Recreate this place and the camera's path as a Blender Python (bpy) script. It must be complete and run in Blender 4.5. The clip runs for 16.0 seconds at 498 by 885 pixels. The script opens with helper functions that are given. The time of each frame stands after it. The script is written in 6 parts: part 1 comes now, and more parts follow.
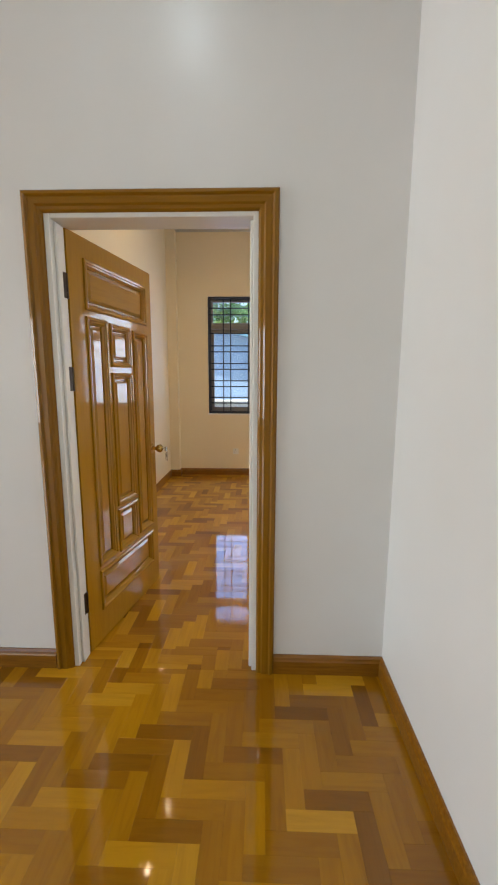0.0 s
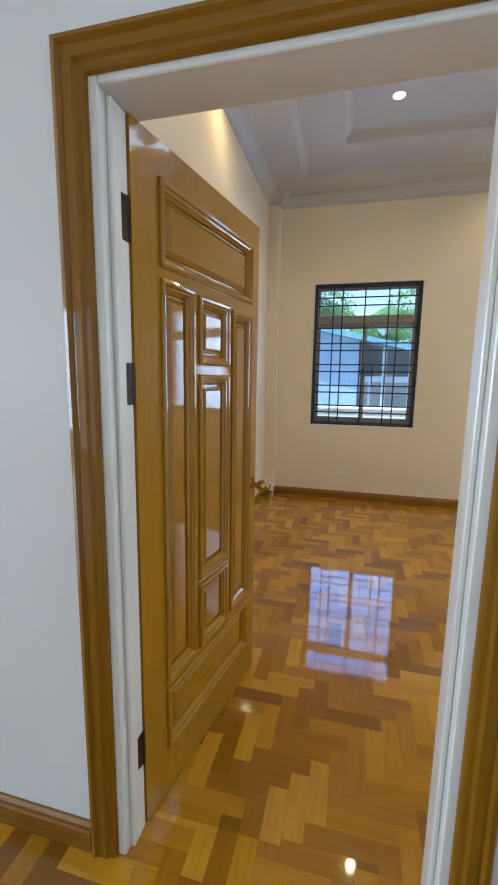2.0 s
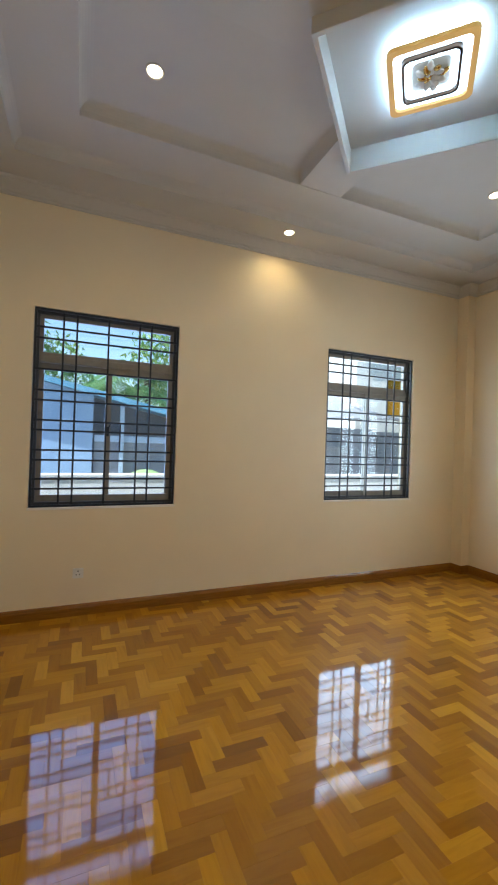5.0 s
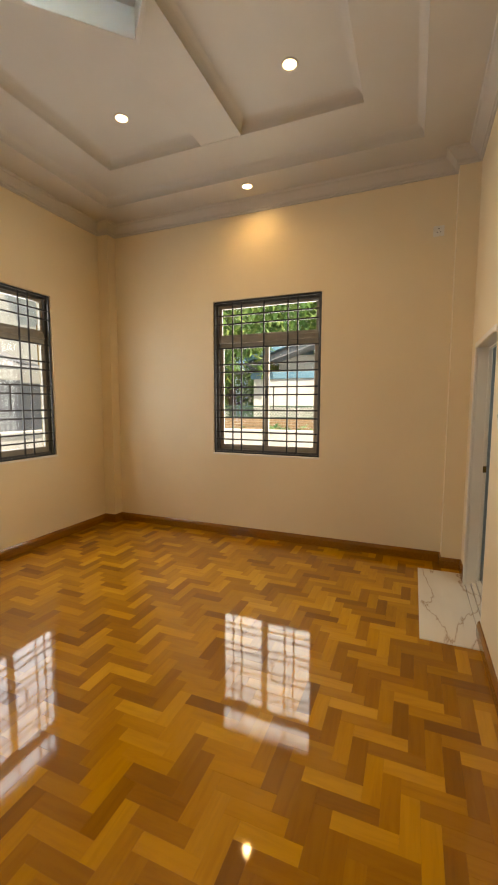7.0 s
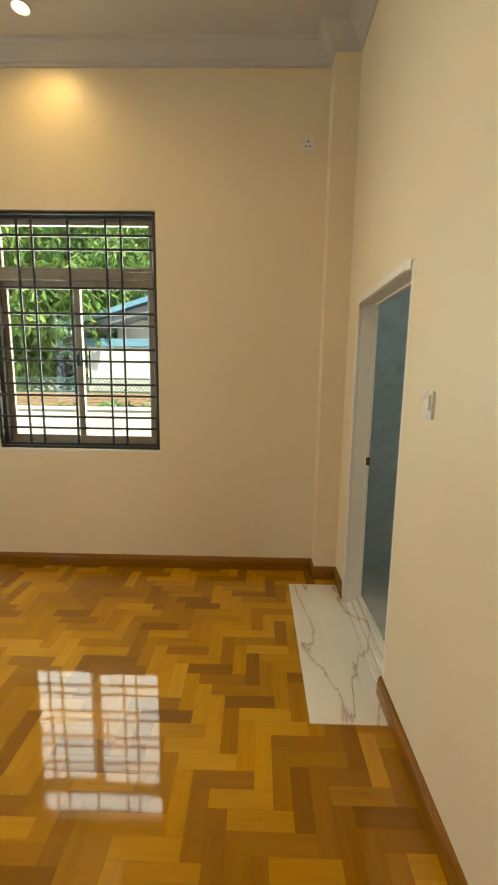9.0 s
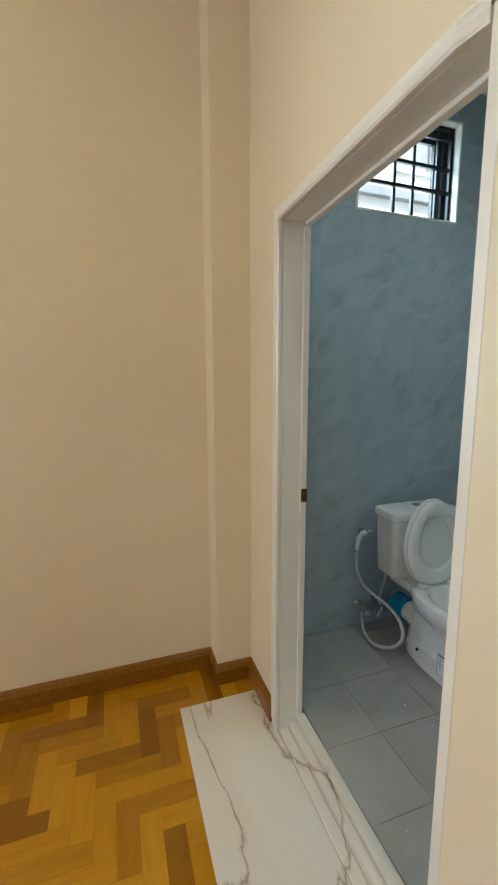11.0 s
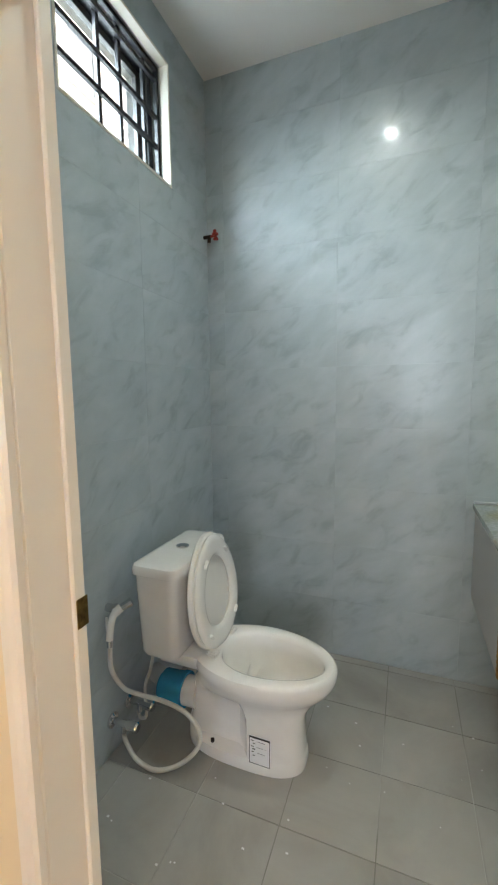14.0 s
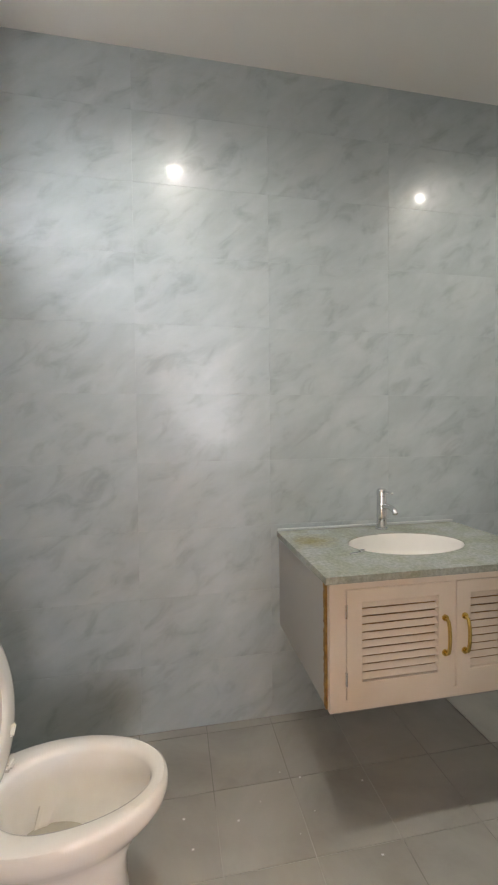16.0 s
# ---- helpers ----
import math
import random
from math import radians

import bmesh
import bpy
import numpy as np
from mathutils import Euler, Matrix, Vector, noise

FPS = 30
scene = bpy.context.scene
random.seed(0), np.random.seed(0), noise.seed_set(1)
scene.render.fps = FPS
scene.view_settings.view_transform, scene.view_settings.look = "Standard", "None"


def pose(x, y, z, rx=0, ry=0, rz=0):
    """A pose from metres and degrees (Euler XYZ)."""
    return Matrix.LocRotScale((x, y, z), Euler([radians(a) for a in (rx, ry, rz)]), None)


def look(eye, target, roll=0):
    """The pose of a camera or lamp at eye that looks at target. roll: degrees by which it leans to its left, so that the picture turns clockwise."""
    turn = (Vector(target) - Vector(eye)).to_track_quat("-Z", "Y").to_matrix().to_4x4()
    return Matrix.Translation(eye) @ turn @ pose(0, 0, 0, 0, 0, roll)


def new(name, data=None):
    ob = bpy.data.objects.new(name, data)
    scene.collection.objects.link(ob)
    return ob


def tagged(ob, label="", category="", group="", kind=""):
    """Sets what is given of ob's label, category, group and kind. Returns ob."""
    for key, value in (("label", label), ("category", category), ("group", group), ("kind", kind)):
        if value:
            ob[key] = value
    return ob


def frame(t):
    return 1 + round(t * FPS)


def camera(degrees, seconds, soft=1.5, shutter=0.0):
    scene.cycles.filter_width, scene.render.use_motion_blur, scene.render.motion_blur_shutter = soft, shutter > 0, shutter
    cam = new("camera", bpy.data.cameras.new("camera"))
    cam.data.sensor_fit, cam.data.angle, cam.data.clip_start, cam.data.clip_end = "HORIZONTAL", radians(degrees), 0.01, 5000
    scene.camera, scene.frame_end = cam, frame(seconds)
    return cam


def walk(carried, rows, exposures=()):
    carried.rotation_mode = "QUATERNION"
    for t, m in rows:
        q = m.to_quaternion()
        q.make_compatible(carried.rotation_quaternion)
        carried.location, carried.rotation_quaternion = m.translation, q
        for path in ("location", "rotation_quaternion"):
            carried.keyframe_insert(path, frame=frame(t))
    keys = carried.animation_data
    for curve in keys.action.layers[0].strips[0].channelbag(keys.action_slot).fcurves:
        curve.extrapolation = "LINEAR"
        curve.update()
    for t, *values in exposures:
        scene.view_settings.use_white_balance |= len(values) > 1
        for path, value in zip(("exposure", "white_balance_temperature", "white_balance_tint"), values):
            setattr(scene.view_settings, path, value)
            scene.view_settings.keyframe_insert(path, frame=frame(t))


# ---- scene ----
cam = camera(63.4, 16.0, 2.1)
PATH = [
    (0, (0.009, 0.142, 1.423), (-0.053, 2.117, 1.108), 0.2),
    (0.5, (-0.058, 0.363, 1.439), (-0.424, 2.304, 1.126), 0.2),
    (1, (-0.165, 0.575, 1.399), (-0.664, 2.492, 1.124), 0.3),
    (1.5, (-0.233, 0.83, 1.424), (-0.784, 2.726, 1.108), 0.8),
    (2, (-0.301, 1.027, 1.432), (-0.777, 2.946, 1.126), 0.9),
    (2.5, (-0.365, 1.284, 1.444), (-0.714, 3.231, 1.145), 1.0),
    (3, (-0.415, 1.512, 1.424), (-0.584, 3.483, 1.13), 0.9),
    (5.3, (-0.352, 2.431, 1.5), (0.653, 4.159, 1.56), 1.4),
    (5.5, (-0.326, 2.476, 1.507), (0.855, 4.089, 1.564), 1.1),
    (6, (-0.273, 2.428, 1.505), (1.242, 3.734, 1.501), 0.1),
    (6.5, (-0.167, 2.422, 1.458), (1.555, 3.435, 1.363), -0.3),
    (7, (0.046, 2.51, 1.456), (1.891, 3.26, 1.264), 0.1),
    (7.5, (0.278, 2.574, 1.461), (2.19, 3.098, 1.198), 0.5),
    (8, (0.532, 2.666, 1.464), (2.49, 2.945, 1.165), 0.4),
    (8.5, (0.82, 2.712, 1.425), (2.792, 2.839, 1.116), 0.4),
    (9, (1.149, 2.671, 1.45), (3.124, 2.706, 1.132), 0.8),
    (9.5, (1.459, 2.662, 1.44), (3.429, 2.523, 1.128), 0.0),
    (12, (2.707, 2.555, 1.285), (4.449, 1.624, 0.972), 0.6),
    (12.5, (2.826, 2.498, 1.258), (4.458, 1.386, 0.94), 0.7),
    (13, (2.908, 2.455, 1.275), (4.311, 1.052, 1.023), 0.5),
    (13.5, (3.031, 2.465, 1.281), (4.07, 0.771, 1.054), -0.2),
    (14, (3.107, 2.463, 1.298), (3.828, 0.611, 1.072), -0.6),
    (14.5, (3.188, 2.398, 1.272), (3.663, 0.463, 1.099), -0.6),
    (15, (3.223, 2.329, 1.277), (3.512, 0.354, 1.144), -0.4),
    (15.5, (3.231, 2.292, 1.279), (3.254, 0.294, 1.193), -0.4),
    (16, (3.26, 2.265, 1.274), (2.893, 0.299, 1.22), -0.6),
]
EXPOSURES = [(0.0, 1.28, 6700, 11), (1.5, 1.3, 5900, 8), (2.5, 1.36, 5200, 6), (3.2, 1.36, 5000, 6), (5.3, 0.9, 6400, 7), (6.0, 0.82, 7900, 11), (6.5, 0.74, 8700, 13), (7.0, 0.84, 9200, 16), (7.5, 0.98, 8700, 6), (8.0, 1.06, 8100, 3), (8.5, 1.0, 8500, 4), (9.7, 1.0, 8100, 2),
             (11.8, 1.55, 6000, 8), (13.0, 1.78, 6400, 10), (14.0, 2.0, 7600, 13), (14.5, 2.12, 8400, 21), (15.0, 2.24, 8700, 24), (16.0, 2.22, 8800, 26)]
LIFE = 1.105                                # the plan's unit in metres: wall tiles 0.60 x 0.30, bathroom door 2.08 high
walk(cam, [(t, look(Vector(eye) * LIFE, Vector(target) * LIFE, roll)) for t, eye, target, roll in PATH], EXPOSURES)

# ---- world, sun and exposure ----
world = bpy.data.worlds.new("world")
scene.world = world
world.use_nodes = True
wn = world.node_tree.nodes
sky = wn.new("ShaderNodeTexSky")
sky.sky_type = 'NISHITA'
sky.sun_disc = False
sky.sun_elevation = radians(54)
sky.sun_rotation = radians(248)
wn["Background"].inputs[1].default_value = 0.15
world.node_tree.links.new(sky.outputs[0], wn["Background"].inputs[0])
sun = new("sun", bpy.data.lights.new("sun", 'SUN'))
sun.data.energy = 5.0
sun.data.angle = radians(0.5)
sun.data.color = (1.0, 0.95, 0.88)
sun.matrix_basis = look((0, 0, 0), (0.85, 0.35, -1.3))


# ---- materials ----
def mat(name, rough=0.5, metal=0.0, color=(0.8, 0.8, 0.8), coat=0.0, spec=0.5):
    m = bpy.data.materials.new(name)
    m.use_nodes = True
    b = m.node_tree.nodes["Principled BSDF"]
    b.inputs["Base Color"].default_value = (*color, 1)
    b.inputs["Roughness"].default_value = rough
    b.inputs["Metallic"].default_value = metal
    b.inputs["Coat Weight"].default_value = coat
    b.inputs["Coat Roughness"].default_value = 0.06
    b.inputs["Specular IOR Level"].default_value = spec
    return m


def node(m, kind, **values):
    n = m.node_tree.nodes.new(kind)
    for k, v in values.items():
        n.inputs[k.replace("_", " ")].default_value = v
    return n


def link(m, a, b):
    m.node_tree.links.new(a, b)


def bsdf(m):
    return m.node_tree.nodes["Principled BSDF"]


def ramp(m, fac, stops):
    r = m.node_tree.nodes.new("ShaderNodeValToRGB")
    while len(r.color_ramp.elements) < len(stops):
        r.color_ramp.elements.new(0.5)
    for e, (p, c) in zip(r.color_ramp.elements, stops):
        e.position, e.color = p, (*c, 1)
    link(m, fac, r.inputs[0])
    return r.outputs[0]


def noisy(m, scale, detail=4, rough=0.55, stretch=(1, 1, 1), coord="Object", distort=0.0):
    tc = m.node_tree.nodes.new("ShaderNodeTexCoord")
    mp = m.node_tree.nodes.new("ShaderNodeMapping")
    mp.inputs["Scale"].default_value = stretch
    link(m, tc.outputs[coord], mp.inputs[0])
    n = node(m, "ShaderNodeTexNoise", Scale=scale, Detail=detail, Roughness=rough, Distortion=distort)
    link(m, mp.outputs[0], n.inputs["Vector"])
    return n.outputs[0]


def add_bump(m, height, strength, dist=0.002):
    b = node(m, "ShaderNodeBump", Strength=strength, Distance=dist)
    link(m, height, b.inputs["Height"])
    link(m, b.outputs[0], bsdf(m).inputs["Normal"])
    return b


def rough_var(m, fac, lo, hi):
    r = m.node_tree.nodes.new("ShaderNodeMapRange")
    r.inputs[3].default_value, r.inputs[4].default_value = lo, hi
    link(m, fac, r.inputs[0])
    link(m, r.outputs[0], bsdf(m).inputs["Roughness"])


def paint(name, a, b, rough=0.45):
    m = mat(name, rough)
    n = noisy(m, 1.3, 5)
    link(m, ramp(m, n, [(0.3, a), (0.7, b)]), bsdf(m).inputs["Base Color"])
    rough_var(m, n, rough - 0.06, rough + 0.08)
    add_bump(m, noisy(m, 160, 3), 0.12, 0.001)
    return m


M_CREAM = paint("cream_wall_paint", (0.775, 0.66, 0.46), (0.81, 0.698, 0.495), 0.42)
M_WHITEWALL = paint("white_wall_paint", (0.76, 0.75, 0.72), (0.80, 0.79, 0.77), 0.34)
# white ceiling plaster; the dim light up there is greyed into this paint
M_CEIL = paint("dimmed_ceiling_paint", (0.52, 0.50, 0.46), (0.57, 0.55, 0.51), 0.5)
M_JAMB = paint("white_gloss_paint", (0.76, 0.745, 0.69), (0.80, 0.785, 0.735), 0.22)
M_TRIMCREAM = paint("cream_gloss_paint", (0.79, 0.745, 0.655), (0.83, 0.785, 0.695), 0.3)
M_EXTWHITE = paint("exterior_white_render", (0.62, 0.62, 0.60), (0.80, 0.80, 0.78), 0.7)


def wood(name, dark, mid, light, rough=0.16, coat=1.0, along=(1, 1, 12)):
    """Varnished timber with grain along the axis of the smallest stretch."""
    m = mat(name, 0.5, coat=coat)
    g = noisy(m, 9, 8, 0.6, along, distort=0.6)
    c = ramp(m, g, [(0.25, dark), (0.5, mid), (0.78, light)])
    link(m, c, bsdf(m).inputs["Base Color"])
    add_bump(m, g, 0.04, 0.001)
    bsdf(m).inputs["Specular IOR Level"].default_value = 0.12
    bsdf(m).inputs["Coat Roughness"].default_value = rough * 0.4
    b = node(m, "ShaderNodeBump", Strength=0.10, Distance=0.004)
    link(m, noisy(m, 7, 3, 0.5), b.inputs["Height"])
    link(m, b.outputs[0], bsdf(m).inputs["Coat Normal"])
    return m


TEAK = ((0.335, 0.158, 0.003), (0.375, 0.180, 0.003), (0.41, 0.198, 0.004))
M_TEAK_Z = wood("varnished_teak_upright", *TEAK, along=(7, 7, 0.5))
M_TEAK_X = wood("varnished_teak_lying", *TEAK, along=(0.5, 7, 7))
TRIM = ((0.215, 0.090, 0.002), (0.25, 0.108, 0.003), (0.285, 0.126, 0.004))
M_TRIM_Z = wood("varnished_trim_upright", *TRIM, coat=0.5, along=(7, 7, 0.5))
M_TRIM_X = wood("varnished_trim_lying", *TRIM, coat=0.5, along=(0.5, 7, 7))
SKIRT = ((0.16, 0.056, 0.003), (0.235, 0.090, 0.005), (0.30, 0.125, 0.009))
M_SKIRT_X = wood("skirting_wood_x", *SKIRT, rough=0.25, along=(0.6, 8, 8))
M_SKIRT_Y = wood("skirting_wood_y", *SKIRT, rough=0.25, along=(8, 0.6, 8))


def parquet():
    m = mat("parquet", 0.45, coat=1.0, spec=0.1)
    bsdf(m).inputs["Anisotropic"].default_value = 0.75
    bsdf(m).inputs["Specular Tint"].default_value = (1.0, 0.62, 0.16, 1)
    tan = m.node_tree.nodes.new("ShaderNodeTangent")
    tan.direction_type, tan.uv_map = 'UV_MAP', "grain"
    link(m, tan.outputs[0], bsdf(m).inputs["Tangent"])
    bsdf(m).inputs["Coat Roughness"].default_value = 0.05
    bsdf(m).inputs["Coat IOR"].default_value = 1.5
    uv = m.node_tree.nodes.new("ShaderNodeUVMap")
    oi = m.node_tree.nodes.new("ShaderNodeObjectInfo")
    ge = m.node_tree.nodes.new("ShaderNodeNewGeometry")
    add = m.node_tree.nodes.new("ShaderNodeMath")
    link(m, oi.outputs["Random"], add.inputs[0])
    link(m, ge.outputs["Random Per Island"], add.inputs[1])
    fr = m.node_tree.nodes.new("ShaderNodeMath")
    fr.operation = 'FRACT'
    link(m, add.outputs[0], fr.inputs[0])
    off = m.node_tree.nodes.new("ShaderNodeVectorMath")
    off.operation = 'SCALE'
    off.inputs[0].default_value = (37, 91, 13)
    link(m, fr.outputs[0], off.inputs["Scale"])
    vadd = m.node_tree.nodes.new("ShaderNodeVectorMath")
    link(m, uv.outputs[0], vadd.inputs[0])
    link(m, off.outputs[0], vadd.inputs[1])
    mp = m.node_tree.nodes.new("ShaderNodeMapping")
    mp.inputs["Scale"].default_value = (2.2, 20, 1)
    link(m, vadd.outputs[0], mp.inputs[0])
    g = node(m, "ShaderNodeTexNoise", Scale=1.6, Detail=7, Roughness=0.6, Distortion=0.8)
    link(m, mp.outputs[0], g.inputs["Vector"])
    tone = ramp(m, fr.outputs[0], [(0.0, (0.225, 0.085, 0.002)), (0.14, (0.310, 0.126, 0.003)), (0.5, (0.405, 0.176, 0.004)),
                                   (0.82, (0.51, 0.236, 0.006)), (1.0, (0.60, 0.305, 0.016))])
    mix = m.node_tree.nodes.new("ShaderNodeMix")
    mix.data_type, mix.blend_type = 'RGBA', 'MULTIPLY'
    mix.inputs[0].default_value = 1.0
    link(m, tone, mix.inputs[6])
    link(m, ramp(m, g.outputs[0], [(0.25, (0.82, 0.77, 0.70)), (0.55, (1, 1, 1)), (0.85, (1.05, 1.06, 1.08))]), mix.inputs[7])
    link(m, mix.outputs[2], bsdf(m).inputs["Base Color"])
    w = noisy(m, 5.0, 3, 0.5)
    b = node(m, "ShaderNodeBump", Strength=0.10, Distance=0.004)
    link(m, w, b.inputs["Height"])
    link(m, b.outputs[0], bsdf(m).inputs["Coat Normal"])
    return m


M_PARQUET = parquet()
M_SUBFLOOR = mat("dark_floor_screed", 0.8, color=(0.05, 0.03, 0.015))


def marble_tile():
    """Glazed grey marble-print tile: soft clouds with short dark slanting strokes."""
    m = mat("grey_marble_tile", 0.34, coat=0.15)
    bsdf(m).inputs["Coat Roughness"].default_value = 0.04
    oi = m.node_tree.nodes.new("ShaderNodeObjectInfo")
    tc = m.node_tree.nodes.new("ShaderNodeTexCoord")
    sc = m.node_tree.nodes.new("ShaderNodeVectorMath")
    sc.operation = 'SCALE'
    sc.inputs[0].default_value = (23, 51, 77)
    link(m, oi.outputs["Random"], sc.inputs["Scale"])
    ad = m.node_tree.nodes.new("ShaderNodeVectorMath")
    link(m, tc.outputs["Object"], ad.inputs[0])
    link(m, sc.outputs[0], ad.inputs[1])
    turn = m.node_tree.nodes.new("ShaderNodeMapping")
    turn.inputs["Rotation"].default_value = (0, radians(34), 0)
    link(m, ad.outputs[0], turn.inputs[0])
    layers = []
    for stretch, scale, detail, distort in (((2.4, 2.4, 5.2), 1.5, 5, 0.6), ((3.4, 3.4, 6.8), 2.1, 4, 0.6)):
        mp = m.node_tree.nodes.new("ShaderNodeMapping")
        mp.inputs["Scale"].default_value = stretch
        link(m, turn.outputs[0], mp.inputs[0])
        n = node(m, "ShaderNodeTexNoise", Scale=scale, Detail=detail, Roughness=0.55, Distortion=distort)
        link(m, mp.outputs[0], n.inputs["Vector"])
        layers.append(n.outputs[0])
    cloud = ramp(m, layers[0], [(0.32, (0.37, 0.425, 0.442)), (0.5, (0.40, 0.46, 0.48)), (0.7, (0.44, 0.498, 0.517))])
    stroke = ramp(m, layers[1], [(0.28, (0.78, 0.79, 0.79)), (0.46, (0.98, 0.98, 0.98)), (0.75, (1.06, 1.06, 1.05))])
    mix = m.node_tree.nodes.new("ShaderNodeMix")
    mix.data_type, mix.blend_type = 'RGBA', 'MULTIPLY'
    mix.inputs[0].default_value = 1.0
    link(m, cloud, mix.inputs[6])
    link(m, stroke, mix.inputs[7])
    link(m, mix.outputs[2], bsdf(m).inputs["Base Color"])
    b = node(m, "ShaderNodeBump", Strength=0.08, Distance=0.003)
    link(m, noisy(m, 6, 2, 0.5), b.inputs["Height"])
    link(m, b.outputs[0], bsdf(m).inputs["Coat Normal"])
    return m


M_TILE = marble_tile()
M_GROUT = mat("light_grout", 0.5, color=(0.47, 0.50, 0.51))


def floor_tile():
    """Matt grey floor tile under a thin uneven film of dried dirty water."""
    m = mat("grey_floor_tile", 0.32)
    tc = m.node_tree.nodes.new("ShaderNodeTexCoord")
    oi = m.node_tree.nodes.new("ShaderNodeObjectInfo")
    place = m.node_tree.nodes.new("ShaderNodeVectorMath")
    link(m, tc.outputs["Object"], place.inputs[0])
    link(m, oi.outputs["Location"], place.inputs[1])
    film = node(m, "ShaderNodeTexNoise", Scale=2.6, Detail=6, Roughness=0.6, Distortion=0.5)
    link(m, place.outputs[0], film.inputs["Vector"])
    link(m, ramp(m, film.outputs[0], [(0.30, (0.275, 0.268, 0.242)), (0.50, (0.35, 0.345, 0.318)), (0.70, (0.41, 0.404, 0.375))]), bsdf(m).inputs["Base Color"])
    rough_var(m, film.outputs[0], 0.20, 0.46)
    add_bump(m, noisy(m, 60, 3), 0.06, 0.001)
    return m


M_FTILE = floor_tile()
M_PVCGREY = mat("grey_plastic_pipe", 0.5, color=(0.46, 0.46, 0.44))


def dirty_grout():
    """Pale floor grout, soiled to the tile's own tone over most of its length."""
    m = mat("floor_grout", 0.8)
    link(m, ramp(m, noisy(m, 2.2, 4, 0.5), [(0.44, (0.22, 0.215, 0.195)), (0.60, (0.46, 0.455, 0.43))]), bsdf(m).inputs["Base Color"])
    return m


M_FGROUT = dirty_grout()


def white_marble():
    m = mat("white_veined_marble", 0.12, coat=0.4)
    n1 = noisy(m, 1.3, 7, 0.5, (0.7, 1.9, 1), distort=0.5)
    sub = m.node_tree.nodes.new("ShaderNodeMath")
    sub.operation = 'SUBTRACT'
    sub.inputs[1].default_value = 0.5
    link(m, n1, sub.inputs[0])
    ab = m.node_tree.nodes.new("ShaderNodeMath")
    ab.operation = 'ABSOLUTE'
    link(m, sub.outputs[0], ab.inputs[0])
    link(m, ramp(m, ab.outputs[0], [(0.0, (0.40, 0.29, 0.20)), (0.003, (0.58, 0.50, 0.42)), (0.012, (0.75, 0.70, 0.62)), (0.2, (0.81, 0.765, 0.685))]), bsdf(m).inputs["Base Color"])
    return m


M_MARBLE = white_marble()


def granite():
    m = mat("grey_green_granite", 0.2, coat=0.2)
    a = noisy(m, 90, 4, 0.7)
    b = noisy(m, 9, 5, 0.6)
    c1 = ramp(m, a, [(0.3, (0.26, 0.28, 0.26)), (0.5, (0.34, 0.365, 0.34)), (0.7, (0.43, 0.455, 0.43))])
    mix = m.node_tree.nodes.new("ShaderNodeMix")
    mix.data_type, mix.blend_type = 'RGBA', 'MULTIPLY'
    mix.inputs[0].default_value = 1
    link(m, c1, mix.inputs[6])
    link(m, ramp(m, b, [(0.3, (0.82, 0.80, 0.66)), (0.6, (1, 1, 1))]), mix.inputs[7])
    tc = m.node_tree.nodes.new("ShaderNodeTexCoord")
    dist = m.node_tree.nodes.new("ShaderNodeVectorMath")
    dist.operation = 'DISTANCE'
    dist.inputs[1].default_value = (2.735, 0.80, 0.853)
    link(m, tc.outputs["Object"], dist.inputs[0])
    edge = m.node_tree.nodes.new("ShaderNodeMath")
    edge.operation = 'MULTIPLY_ADD'
    edge.inputs[1].default_value = 0.10
    link(m, noisy(m, 16, 4), edge.inputs[0])
    link(m, dist.outputs["Value"], edge.inputs[2])
    stain = m.node_tree.nodes.new("ShaderNodeMix")
    stain.data_type, stain.blend_type = 'RGBA', 'MULTIPLY'
    stain.inputs[0].default_value = 1
    link(m, mix.outputs[2], stain.inputs[6])
    link(m, ramp(m, edge.outputs[0], [(0.06, (0.86, 0.68, 0.34)), (0.15, (1, 1, 1))]), stain.inputs[7])
    link(m, stain.outputs[2], bsdf(m).inputs["Base Color"])
    return m


M_GRANITE = granite()
M_SIDESTONE = paint("dull_grey_stone", (0.33, 0.32, 0.305), (0.40, 0.39, 0.37), 0.4)


def dusty(name, a, b, rough, metal=0.0, scale=14, coat=0.0):
    m = mat(name, rough, metal, coat=coat)
    n = noisy(m, scale, 5)
    link(m, ramp(m, n, [(0.3, a), (0.7, b)]), bsdf(m).inputs["Base Color"])
    rough_var(m, n, max(0.03, rough - 0.05), rough + 0.1)
    return m


M_CERAMIC = dusty("white_glazed_ceramic", (0.79, 0.775, 0.74), (0.83, 0.82, 0.79), 0.08, coat=0.5)
M_SEAT = dusty("white_seat_plastic", (0.75, 0.735, 0.69), (0.79, 0.775, 0.73), 0.2)
M_CHROME = dusty("chrome", (0.68, 0.69, 0.70), (0.78, 0.78, 0.79), 0.1, 1.0)
M_BRASS = dusty("polished_brass", (0.62, 0.43, 0.13), (0.74, 0.53, 0.2), 0.16, 1.0)
M_STRIKE = dusty("tarnished_brass", (0.10, 0.065, 0.02), (0.26, 0.18, 0.06), 0.3, 0.9, scale=90)
M_HINGE = dusty("dark_bronze_hinge", (0.035, 0.022, 0.014), (0.07, 0.045, 0.03), 0.3, 0.9)
M_IRON = dusty("black_painted_iron", (0.010, 0.011, 0.013), (0.022, 0.024, 0.028), 0.4)
M_ALU = dusty("dark_window_aluminium", (0.045, 0.046, 0.045), (0.075, 0.072, 0.066), 0.35, 0.3)
M_ALUTAN = dusty("brown_sash_aluminium", (0.22, 0.20, 0.165), (0.29, 0.265, 0.22), 0.4, 0.1)
